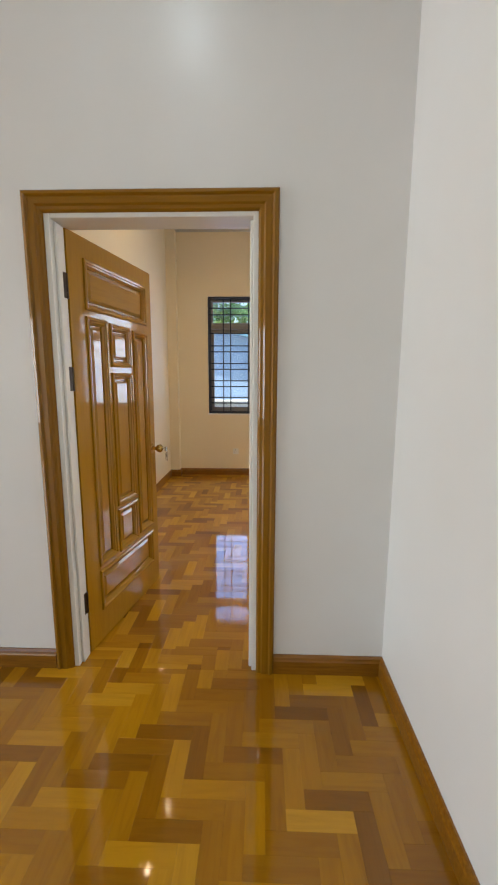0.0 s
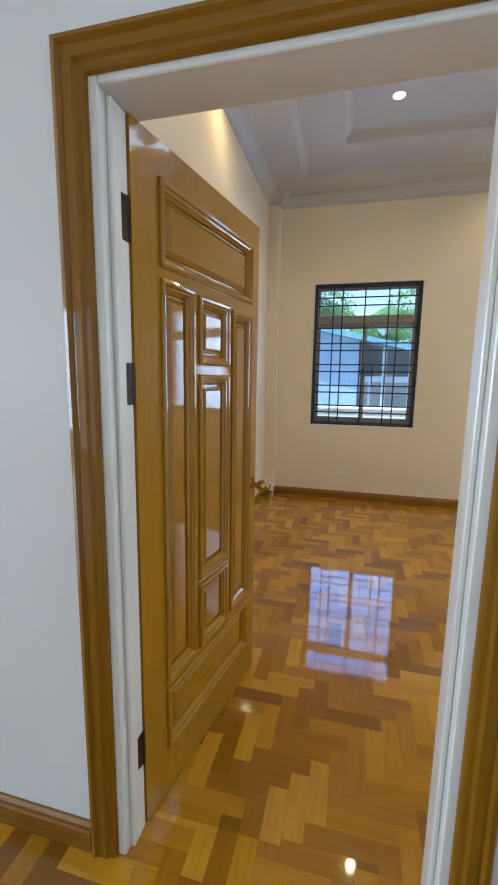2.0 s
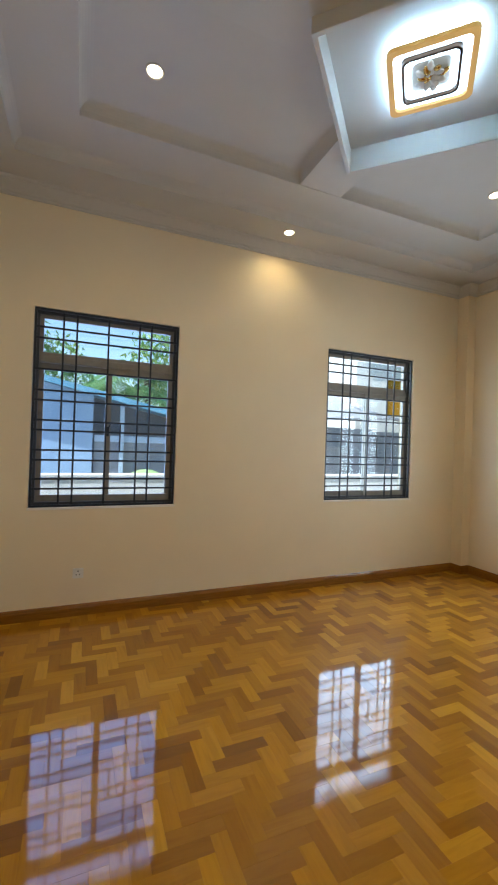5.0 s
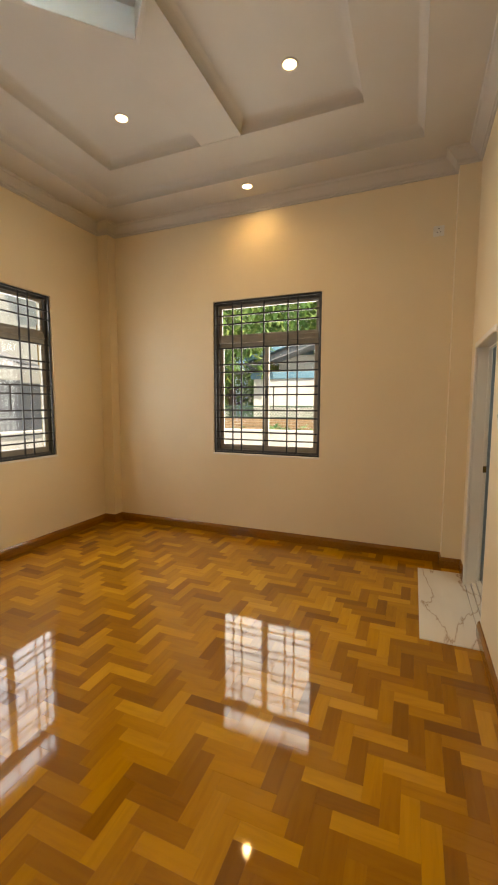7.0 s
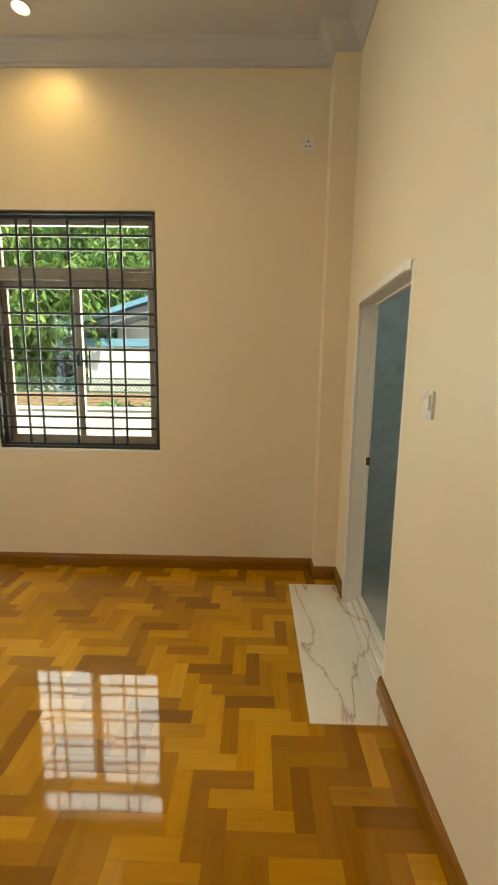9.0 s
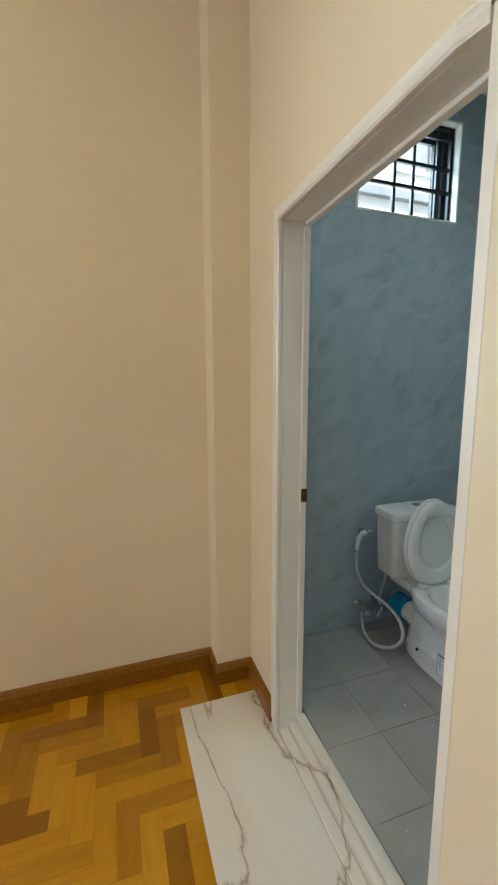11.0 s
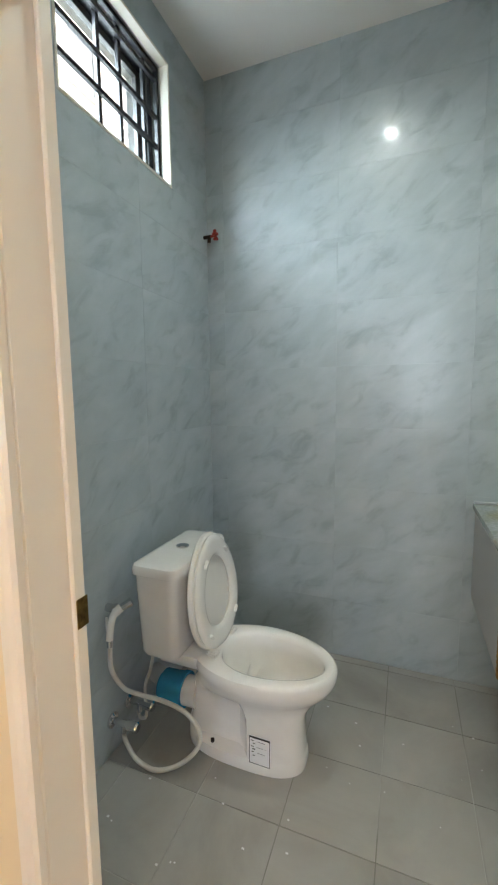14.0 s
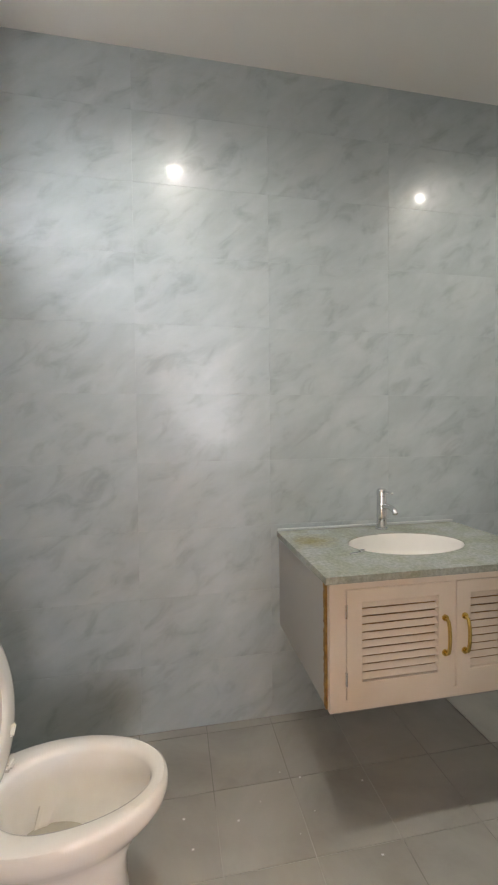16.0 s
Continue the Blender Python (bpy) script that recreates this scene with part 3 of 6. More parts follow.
def window(name, label, w, h, at, turn):
    """A sliding window with a fixed top light and an iron grille; its inner lower left corner is the origin, outwards is +y."""
    ob = thing(name, label, "window", "", at, "structure")
    ob.rotation_euler = (0, 0, radians(turn))
    bm = bmesh.new()
    for a in ((0, w, 0, 0.04), (0, w, h - 0.04, h), (0, 0.04, 0.04, h - 0.04), (w - 0.04, w, 0.04, h - 0.04)):
        box(bm, a[0], a[1], 0.055, 0.135, a[2], a[3], 0.003)
    box(bm, 0.0, w, 0.135, 0.24, -0.04, 0.012, 0.004)
    part("window_frame", bm, M_ALU, ob, "dark bronze aluminium frame")
    bm = bmesh.new()
    box(bm, 0.041, w - 0.041, 0.062, 0.13, 0.735 * h - 0.004, 0.735 * h + 0.055, 0.003)
    box(bm, 0.041, w - 0.041, 0.050, 0.0615, 0.735 * h - 0.004, 0.735 * h + 0.012, 0.002)
    part("transom", bm, M_ALUTAN, ob, "grey-brown aluminium transom")
    # white strip added under the opening, as the lit plaster of the reveal
    bm = bmesh.new()
    box(bm, -0.006, w + 0.006, -0.004, 0.010, -0.016, 0.002, 0.002)
    part("sill", bm, M_TRIMCREAM, ob, "narrow white sill strip standing in for the lit reveal")
    zt = 0.735 * h
    for i, (x0, x1, y0) in enumerate(((0.035, w / 2 + 0.02, 0.095), (w / 2 - 0.02, w - 0.035, 0.068))):
        bm = bmesh.new()
        for a in ((x0, x1, 0.035, 0.095), (x0, x1, zt - 0.05, zt - 0.002), (x0, x0 + 0.045, 0.096, zt - 0.051), (x1 - 0.045, x1, 0.096, zt - 0.051)):
            box(bm, a[0], a[1], y0, y0 + 0.025, a[2], a[3], 0.002)
        sash = part("sash", bm, M_ALUTAN, ob, "brown aluminium sliding sash")
        bm = bmesh.new()
        box(bm, x0 + 0.04, x1 - 0.04, y0 + 0.01, y0 + 0.014, 0.09, zt - 0.045)
        pane = part("pane", bm, M_GLASS, sash, "clear glass")
        pane.visible_shadow = False
    bm = bmesh.new()
    for a in ((0.034, w - 0.034, zt + 0.047, zt + 0.085), (0.034, w - 0.034, h - 0.07, h - 0.034), (0.034, 0.07, zt + 0.086, h - 0.071), (w - 0.07, w - 0.034, zt + 0.086, h - 0.071)):
        box(bm, a[0], a[1], 0.08, 0.11, a[2], a[3], 0.002)
    top = part("top_light", bm, M_ALUTAN, ob, "brown aluminium fixed top light")
    bm = bmesh.new()
    box(bm, 0.065, w - 0.065, 0.092, 0.096, zt + 0.08, h - 0.065)
    pane = part("pane", bm, M_GLASS, top, "clear glass")
    pane.visible_shadow = False
    bm = bmesh.new()
    box(bm, w / 2 - 0.012, w / 2 + 0.012, 0.048, 0.068, 0.37 * h, 0.42 * h, 0.004)
    cyl(bm, (w / 2, 0.052, 0.41 * h), (w / 2 + 0.022, 0.046, 0.435 * h), 0.005)
    part("latch", bm, M_IRON, ob, "small black sash latch")
    bm = bmesh.new()
    for a in ((0.004, w - 0.004, 0.004, 0.022), (0.004, w - 0.004, h - 0.022, h - 0.004), (0.004, 0.022, 0.022, h - 0.022), (w - 0.022, w - 0.004, 0.022, h - 0.022)):
        box(bm, a[0], a[1], 0.012, 0.032, a[2], a[3], 0.002)
    gr = part("grille", bm, M_IRON, ob, "black iron burglar grille")
    for f in H_BARS:
        bm = bmesh.new()
        box(bm, 0.02, w - 0.02, 0.014, 0.028, h * (1 - f) - 0.008, h * (1 - f) + 0.008, 0.0015)
        part("bar", bm, M_IRON, gr)
    for f in V_BARS:
        bm = bmesh.new()
        box(bm, w * f - 0.0075, w * f + 0.0075, 0.027, 0.038, 0.02, h - 0.02, 0.001)
        part("bar", bm, M_IRON, gr)
    bm = bmesh.new()
    box(bm, 0.585 * w - 0.006, 0.585 * w + 0.006, 0.008, 0.02, 0.29 * h, 0.44 * h, 0.001)
    box(bm, 0.585 * w + 0.006, w - 0.022, 0.008, 0.018, 0.44 * h - 0.006, 0.44 * h + 0.006, 0.001)
    part("hatch_frame", bm, M_IRON, gr, "small iron hatch frame in the grille")
    return ob


WH = WIN_Z[1] - WIN_Z[0]
window("window_1", "dark aluminium sliding window with black iron bars", WIN_W, WH, (-0.766, N, WIN_Z[0]), 0)
window("window_2", "dark aluminium sliding window with black iron bars beside the corner", WIN_W, WH, (2.035, N, WIN_Z[0]), 0)
window("window_3", "dark aluminium sliding window with black iron bars facing the trees", WIN_W, WH, (E, 3.376 + WIN_W, WIN_Z[0]), -90)
window("window_4", "dark barred window above the kitchen counter", WIN_W, 1.42, (-6.1, N, 1.08), 0)

# ---- entry door ----
x0, x1, zt = DOOR
bm = bmesh.new()
for s, x in ((1, x0), (-1, x1)):
    a, b = sorted((x - s * 0.028, x + s * 0.022))
    box(bm, a, b, C + 0.002, S - 0.002, 0, zt + 0.028, 0.003)
    a, b = sorted((x + s * 0.0225, x + s * 0.036))
    box(bm, a, b, C + 0.03, S - 0.05, 0, zt - 0.022, 0.003)
box(bm, x0 + 0.022, x1 - 0.022, C + 0.002, S - 0.002, zt - 0.018, zt + 0.028, 0.003)
solid("door_frame", bm, M_JAMB, "white gloss painted entry door lining", "door frame", "structure")
ARCH = [(0, 0), (0.085, 0), (0.085, 0.012), (0.078, 0.022), (0.066, 0.026), (0.058, 0.018), (0.050, 0.020), (0.030, 0.020), (0.022, 0.013), (0.010, 0.012), (0.004, 0.008)]
for face, name in ((C, "door_trim"), (S, "door_trim")):
    s = -1 if face == C else 1
    tr = thing(name, "varnished teak door surround with moulded profile", "door trim", "", (0, 0, 0), "structure")
    o = (0, s, 0)
    for sx, x in ((-1, x0), (1, x1)):
        bm = bmesh.new()
        loft(bm, [[(x + sx * a, face + s * b, z0 + (a if z0 else 0)) for a, b in ARCH] for z0 in (0.0, zt)])
        part("upright", bm, M_TRIM_Z, tr)
    bm = bmesh.new()
    loft(bm, [[(x + sx * a, face + s * b, zt + a) for a, b in ARCH] for sx, x in ((-1, x0), (1, x1))])
    part("head", bm, M_TRIM_X, tr)

PANELS = ((0.128, 0.730, 1.762, 1.968), (0.128, 0.280, 0.440, 1.703), (0.333, 0.527, 1.495, 1.695), (0.333, 0.527, 0.712, 1.435),
          (0.333, 0.523, 0.435, 0.662), (0.578, 0.733, 0.455, 1.684), (0.128, 0.722, 0.190, 0.386))
door = thing("door_1", "open varnished teak panel door with a brass knob", "door", "", (-0.868, 2.026, 0), "structure")
door.rotation_euler = (0, 0, radians(79.3))
DW, DH = 0.818, 2.078
bm = bmesh.new()
slab(bm, "y", 0.0, 0.020, 0, DW, 0.008, DH, PANELS)
box(bm, 0.0, DW, 0.0203, 0.040, 0.008, DH)
part("leaf", bm, M_TEAK_Z, door)
for u0, u1, v0, v1 in PANELS:
    wide = u1 - u0 > v1 - v0
    m = M_TEAK_X if wide else M_TEAK_Z
    bm = bmesh.new()
    rings = []
    for d, y in ((-0.015, 0.0), (-0.014, -0.008), (-0.007, -0.012), (0.000, -0.010), (0.004, -0.004), (0.010, -0.002), (0.013, 0.003), (0.020, 0.010), (0.022, 0.0185), (0.030, 0.019)):
        rings.append([(u0 + d, y, v0 + d), (u1 - d, y, v0 + d), (u1 - d, y, v1 - d), (u0 + d, y, v1 - d)])
    loft(bm, rings, False)
    pan = part("panel_moulding", bm, m, door)
    bm = bmesh.new()
    rings = []
    for d, y in ((0.024, 0.019), (0.028, 0.0185), (0.030, 0.014), (0.043, 0.005), (0.045, 0.004)):
        rings.append([(u0 + d, y, v0 + d), (u1 - d, y, v0 + d), (u1 - d, y, v1 - d), (u0 + d, y, v1 - d)])
    loft(bm, rings, True)
    part("raised_panel", bm, m, door)
for v in (1.83, 1.416, 0.293):
    bm = bmesh.new()
    for k in range(4):
        cyl(bm, (-0.010, 0.004, v - 0.055 + k * 0.028), (-0.010, 0.004, v - 0.055 + k * 0.028 + 0.026), 0.0075, n=14)
    box(bm, -0.0035, -0.0005, 0.004, 0.036, v - 0.055, v + 0.056, 0.001)
    box(bm, -0.046, -0.012, -0.001, 0.004, v - 0.055, v + 0.056, 0.001)
    part("hinge", bm, M_HINGE, door, "dark bronze butt hinge", True)
bm = bmesh.new()
for r, y0, y1 in ((0.033, -0.006, 0.0), (0.026, -0.011, -0.006), (0.012, -0.045, -0.011)):
    cyl(bm, (0.765, y1, 0.96), (0.765, y0, 0.96), r, n=28)
kn = part("door_knob", bm, M_BRASS, door, "polished brass door knob", True)
bm = bmesh.new()
prof = ((-0.034, 0.012), (-0.042, 0.020), (-0.052, 0.026), (-0.062, 0.027), (-0.072, 0.023), (-0.079, 0.015), (-0.081, 0.006))
loft(bm, [[(0.765 + r * math.cos(a), y, 0.96 + r * math.sin(a)) for a in (2 * math.pi * k / 24 for k in range(24))] for y, r in prof])
part("knob_ball", bm, M_BRASS, kn, "", True)
bm = bmesh.new()
box(bm, 0.757, 0.773, -0.098, -0.081, 0.9585, 0.9615, 0.0005)
cyl(bm, (0.765, -0.104, 0.945), (0.765, -0.104, 0.972), 0.010, n=16)
tube(bm, spline([(0.765, -0.104, 0.958), (0.770, -0.112, 0.946), (0.768, -0.110, 0.930), (0.765, -0.104, 0.935)], 6), 0.0012, 6)
box(bm, 0.758, 0.776, -0.112, -0.1095, 0.905, 0.930, 0.001)
box(bm, 0.764, 0.771, -0.112, -0.1095, 0.875, 0.906, 0.0005)
box(bm, 0.752, 0.768, -0.106, -0.1035, 0.907, 0.930, 0.001)
box(bm, 0.755, 0.761, -0.106, -0.1035, 0.880, 0.908, 0.0005)
part("keys", bm, M_CHROME, door, "small steel keys hanging in the knob")

# ---- bathroom doorway ----
x0, x1, zt = BDOOR
bm = bmesh.new()
for s, x in ((1, x0), (-1, x1)):
    a, b = sorted((x - s * 0.029, x))
    box(bm, a, b, BJ - 0.002, S - 0.002, 0, zt + 0.028, 0.003)
    a, b = sorted((x + s * 0.0005, x + s * 0.010))
    box(bm, a, b, BJ + 0.002, BJ + 0.026, 0.058, zt - 0.014, 0.002)
box(bm, x0 + 0.0005, x1 - 0.0005, BJ - 0.002, S - 0.002, zt, zt + 0.028, 0.003)
box(bm, x0 + 0.0145, x1 - 0.0145, BJ + 0.002, BJ + 0.026, zt - 0.0125, zt - 0.0005, 0.002)
solid("door_frame", bm, M_TRIMCREAM, "cream painted bathroom door lining", "door frame", "structure")
btr = thing("door_trim", "narrow cream painted bathroom door surround", "door trim", "", (0, 0, 0), "structure")
ARCH2 = [(0, 0), (0.045, 0), (0.045, 0.008), (0.038, 0.015), (0.026, 0.013), (0.022, 0.017), (0.006, 0.017), (0, 0.012)]
bm = bmesh.new()
loft(bm, [[(x1 + a, S + b, z0 + (a if z0 else 0)) for a, b in ARCH2] for z0 in (0.004, zt)])
part("upright", bm, M_TRIMCREAM, btr)
bm = bmesh.new()
loft(bm, [[(x + sx * a, S + b * f, zt + a) for a, b in ARCH2] for sx, x, f in ((0, x0, 0.12), (0, x0 + 0.05, 1), (1, x1, 1))])
part("head", bm, M_TRIMCREAM, btr)
bm = bmesh.new()
box(bm, x1 - 0.0125, x1 - 0.0102, BJ, BJ + 0.024, 0.928, 0.978, 0.001)
solid("strike_plate", bm, M_STRIKE, "tarnished brass strike plate on the door lining", "strike plate")
bm = bmesh.new()
box(bm, 2.656, 3.830, S + 0.001, 2.422, -0.02, 0.004, 0.0015)
solid("marble_apron", bm, M_MARBLE, "white veined marble slab let into the parquet by the bathroom door", "marble slab", "structure")
bm = bmesh.new()
box(bm, x0 + 0.001, x1 - 0.001, 2.033, S, -0.02, 0.012, 0.003)
box(bm, x0 + 0.001, x1 - 0.001, 2.000, 2.0325, -0.02, 0.034, 0.004, 2)
box(bm, x0 + 0.001, x1 - 0.001, BJ - 0.009, 1.9995, -0.02, 0.057, 0.004, 2)
solid("threshold", bm, M_MARBLE, "stepped cream marble threshold of the bathroom doorway", "threshold", "structure")


# ---- lamps ----
def downlight(x, y, z, face, watts, color, label, cone=158):
    lamp = thing("downlight", label, "ceiling light", "recessed ceiling lights", (x, y, z))
    bm = bmesh.new()
    rings = [[(r * math.cos(a), r * math.sin(a), h) for a in (2 * math.pi * k / 32 for k in range(32))]
             for r, h in ((0.058, 0.0), (0.058, -0.004), (0.050, -0.007), (0.044, -0.003), (0.043, 0.0))]
    loft(bm, rings, False)
    part("rim", bm, M_CEIL, lamp, "white rim", True)
    bm = bmesh.new()
    cyl(bm, (0, 0, -0.003), (0, 0, -0.001), 0.043, n=32)
    part("diffuser", bm, face, lamp, "glowing disc")
    light = bpy.data.lights.new("downlight_beam", 'SPOT')
    light.energy, light.color, light.shadow_soft_size = watts, color, 0.035
    light.spot_size, light.spot_blend = radians(cone), 0.9
    o = new("downlight_beam", light)
    o.parent = lamp
    o.matrix_basis = pose(0, 0, -0.012)
    return lamp


WARM = (1.0, 0.70, 0.32)
for x, y, z in ((CX, 5.715, 3.5), (3.765, CY, 3.5), (-1.066, CY, 3.5), (CX, 2.37, 3.5),
                (2.788, 4.70, 3.665), (2.795, 3.345, 3.665), (-0.05, 4.75, 3.665), (-0.05, 3.345, 3.665)):
    downlight(x, y, z, M_LEDWARM, 7.8, WARM, "small warm round ceiling downlight")
for x in (3.23, 1.71):
    downlight(x, 1.31, BTOP, M_LEDBATH, 9.4, (0.75, 0.93, 1.0), "small white round bathroom downlight", 154)
# front lamp follows its glow on the wall; the rear two are added fill
for x, y, watts in ((-0.42, 0.95, 9), (-0.45, -0.9, 11), (-0.45, -2.8, 12)):
    downlight(x, y, 3.5, M_LEDBATH, watts, (0.76, 0.90, 1.0), "small white round corridor downlight, out of view")


def sky_lamp(x, y, z, w, h, turn, watts, color=(0.80, 0.91, 1.0)):
    """A lamp standing in for the sky's light in a window opening."""
    light = bpy.data.lights.new("window_daylight", 'AREA')
    light.shape, light.size, light.size_y = 'RECTANGLE', w, h
    light.energy, light.color = watts, color
    new("window_daylight", light).matrix_basis = pose(x, y, z, 90, 0, turn)


for x, watts, color in ((-0.766, 13, (0.28, 0.48, 1.0)), (2.035, 27, (0.66, 0.79, 1.0))):
    sky_lamp(x + WIN_W / 2, N + 0.19, 1.73, WIN_W - 0.06, 1.57, 180, watts, color)
sky_lamp(E + 0.19, 3.376 + WIN_W / 2, 1.73, WIN_W - 0.06, 1.57, 90, 26, (0.84, 0.92, 1.0))
# lamp added in the unseen west opening, to brighten the corridor's right wall
sky_lamp(-8.1, 0, 1.55, 3.1, 2.2, -90, 105)
sky_lamp(BE + 0.175, 1.23, 2.378, 0.50, 0.40, 90, 1.8, (0.62, 0.80, 1.0))
light = bpy.data.lights.new("window_daylight", 'AREA')      # lamp added as slanting sky light, to lay a pale glow on the tiles
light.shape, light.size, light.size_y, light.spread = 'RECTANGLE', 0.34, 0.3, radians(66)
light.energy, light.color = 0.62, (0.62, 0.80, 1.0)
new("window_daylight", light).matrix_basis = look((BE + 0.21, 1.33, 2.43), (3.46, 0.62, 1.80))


def rounded(h, r, n=6):
    pts = []
    for cx, cy, a0 in ((h - r, h - r, 0), (-h + r, h - r, 90), (-h + r, -h + r, 180), (h - r, -h + r, 270)):
        for k in range(n + 1):
            a = radians(a0 + 90 * k / n)
            pts.append((cx + r * math.cos(a), cy + r * math.sin(a)))
    return pts


def square_ring(bm, h_out, h_in, z0, z1):
    o, i = rounded(h_out, 0.048), rounded(h_in, 0.040)
    loft(bm, [[(x, y, z0) for x, y in o], [(x, y, z1) for x, y in o], [(x, y, z1) for x, y in i], [(x, y, z0) for x, y in i], [(x, y, z0) for x, y in o]], False)


def led_square(x, y, z, turn, label):
    lamp = thing("ceiling_light", label, "ceiling light", "", (x, y, z))
    lamp.rotation_euler = (0, 0, radians(turn))
    lamp.scale = (0.88, 0.88, 1)
    bm = bmesh.new()
    square_ring(bm, 0.258, 0.222, -0.085, -0.060)
    part("outer_rim", bm, M_LEDAMBER, lamp, "amber glowing rim")
    bm = bmesh.new()
    square_ring(bm, 0.221, 0.176, -0.068, -0.060)
    part("halo_strip", bm, M_LEDCOOL, lamp, "cool white light strip")
    bm = bmesh.new()
    square_ring(bm, 0.171, 0.157, -0.088, -0.060)
    part("inner_rim", bm, M_HINGE, lamp, "thin dark inner rim")
    bm = bmesh.new()
    square_ring(bm, 0.156, 0.115, -0.070, -0.060)
    part("inner_strip", bm, M_LEDCOOL, lamp, "cool white light strip")
    bm = bmesh.new()
    box(bm, -0.235, 0.235, -0.235, 0.235, -0.0595, -0.040, 0.004)
    box(bm, -0.12, 0.12, -0.12, 0.12, -0.0395, -0.001)
    part("back_plate", bm, M_CEIL, lamp)
    bm = bmesh.new()
    square_ring(bm, 0.225, 0.205, -0.0385, -0.026)
    part("back_strip", bm, M_LEDHALO, lamp, "cool light strip washing the ceiling")
    rnd = random.Random(4)
    for k in range(18):
        a, r = k * 2.4, 0.021 * math.sqrt(k)
        bm = bmesh.new()
        bmesh.ops.create_uvsphere(bm, u_segments=10, v_segments=6, radius=0.025)
        for v in bm.verts:
            v.co = (v.co.x * 1.25, v.co.y * 0.8, v.co.z * 0.5)
        p = part("petal", bm, M_SEAT if k % 3 else M_BRASS, lamp, "", True)
        p.matrix_basis = pose(r * math.cos(a), r * math.sin(a), -0.072 - rnd.random() * 0.02, rnd.uniform(-25, 25), rnd.uniform(-25, 25), math.degrees(a))
    return lamp


led_square(CX, CY, 3.665, 45, "square ceiling light with cool glowing strips and a gold flower")
led_square(-3.55, 3.95, 3.5, 0, "square cool white living room ceiling light")

# ---- bathroom shell ----
BN = BJ - 0.002                              # finished face of the north tiles
wall("wall_bath_south", "y", BS - 0.15, BS - 0.002, BW - 0.15, E + 0.2, -0.03, H, M_GROUT, "grout bed of the tiled bathroom wall")
BWIN = (0.940, 1.519, 2.150, 2.606)
wall("wall_bath_east", "x", BE + 0.002, BE + 0.2, BS - 0.002, S - 0.05, -0.03, H, M_GROUT, "tiled bathroom wall with a small high barred window", [BWIN])
wall("wall_bath_north", "y", BJ, 1.995, 0.745, E, -0.03, H, M_WHITEWALL, "plastered bathroom wall beside the doorway",
     [(BDOOR[0] - 0.03, BDOOR[1] + 0.03, -1, BDOOR[2] + 0.03)])
wall("wall_bath_west", "x", 0.672, BW, BS - 0.002, BJ, -0.03, H, M_WHITEWALL, "plastered bathroom wall")
bm = bmesh.new()
slab(bm, "z", BTOP, BTOP + 0.1, BW, BE + 0.002, BS - 0.002, BJ)
solid("ceiling_bath", bm, M_WHITEWALL, "plain white bathroom ceiling", "ceiling", "structure")
bm = bmesh.new()
box(bm, BW, BE + 0.001, BS - 0.002, BJ - 0.010, -0.028, BZ - 0.002)
bath_floor = solid("floor_bath", bm, M_FGROUT, "grey matt square floor tiles with pale joints", "floor", "structure")

bw = thing("window_5", "small high bathroom window with black bars", "window", "", (BE + 0.03, BWIN[1], BWIN[2]), "structure")
bw.rotation_euler = (0, 0, radians(-90))
w, h = BWIN[1] - BWIN[0], BWIN[3] - BWIN[2]
bm = bmesh.new()
for a in ((0, w, 0, 0.03), (0, w, h - 0.03, h), (0, 0.03, 0.03, h - 0.03), (w - 0.03, w, 0.03, h - 0.03)):
    box(bm, a[0], a[1], 0.05, 0.11, a[2], a[3], 0.003)
part("window_frame", bm, M_IRON, bw, "black window frame")
bm = bmesh.new()
for a in ((0.031, w - 0.031, 0.031, 0.055), (0.031, w - 0.031, h - 0.055, h - 0.031), (0.031, 0.055, 0.055, h - 0.055), (w - 0.065, w - 0.031, 0.055, h - 0.055)):
    box(bm, a[0], a[1], 0.075, 0.095, a[2], a[3], 0.002)
sash = part("sash", bm, M_ALU, bw, "dark aluminium sash")
bm = bmesh.new()
box(bm, 0.05, w - 0.06, 0.083, 0.087, 0.05, h - 0.05)
pane = part("pane", bm, M_GLASS, sash, "clear glass")
pane.visible_shadow = False
bm = bmesh.new()
for a in ((0.003, w - 0.003, 0.003, 0.018), (0.003, w - 0.003, h - 0.018, h - 0.003), (0.003, 0.018, 0.018, h - 0.018), (w - 0.018, w - 0.003, 0.018, h - 0.018)):
    box(bm, a[0], a[1], 0.012, 0.03, a[2], a[3], 0.002)
gr = part("grille", bm, M_IRON, bw, "black iron grille")
for f in (0.12, 0.42, 0.66):
    bm = bmesh.new()
    box(bm, 0.018, w - 0.018, 0.014, 0.028, h * (1 - f) - 0.008, h * (1 - f) + 0.008, 0.001)
    part("bar", bm, M_IRON, gr)
for f in (0.42, 0.61, 0.86):
    bm = bmesh.new()
    box(bm, w * f - 0.008, w * f + 0.008, 0.026, 0.04, 0.018, h - 0.018, 0.001)
    part("bar", bm, M_IRON, gr)
bm = bmesh.new()
for a in ((BWIN[0] - 0.004, BWIN[0] + 0.006, BWIN[2] - 0.004, BWIN[3] + 0.004), (BWIN[1] - 0.006, BWIN[1] + 0.004, BWIN[2] - 0.004, BWIN[3] + 0.004),
          (BWIN[0] + 0.0065, BWIN[1] - 0.0065, BWIN[3] - 0.006, BWIN[3] + 0.004), (BWIN[0] + 0.0065, BWIN[1] - 0.0065, BWIN[2] - 0.004, BWIN[2] + 0.006)):
    box(bm, BE - 0.004, BE + 0.034, a[0], a[1], a[2], a[3], 0.002)
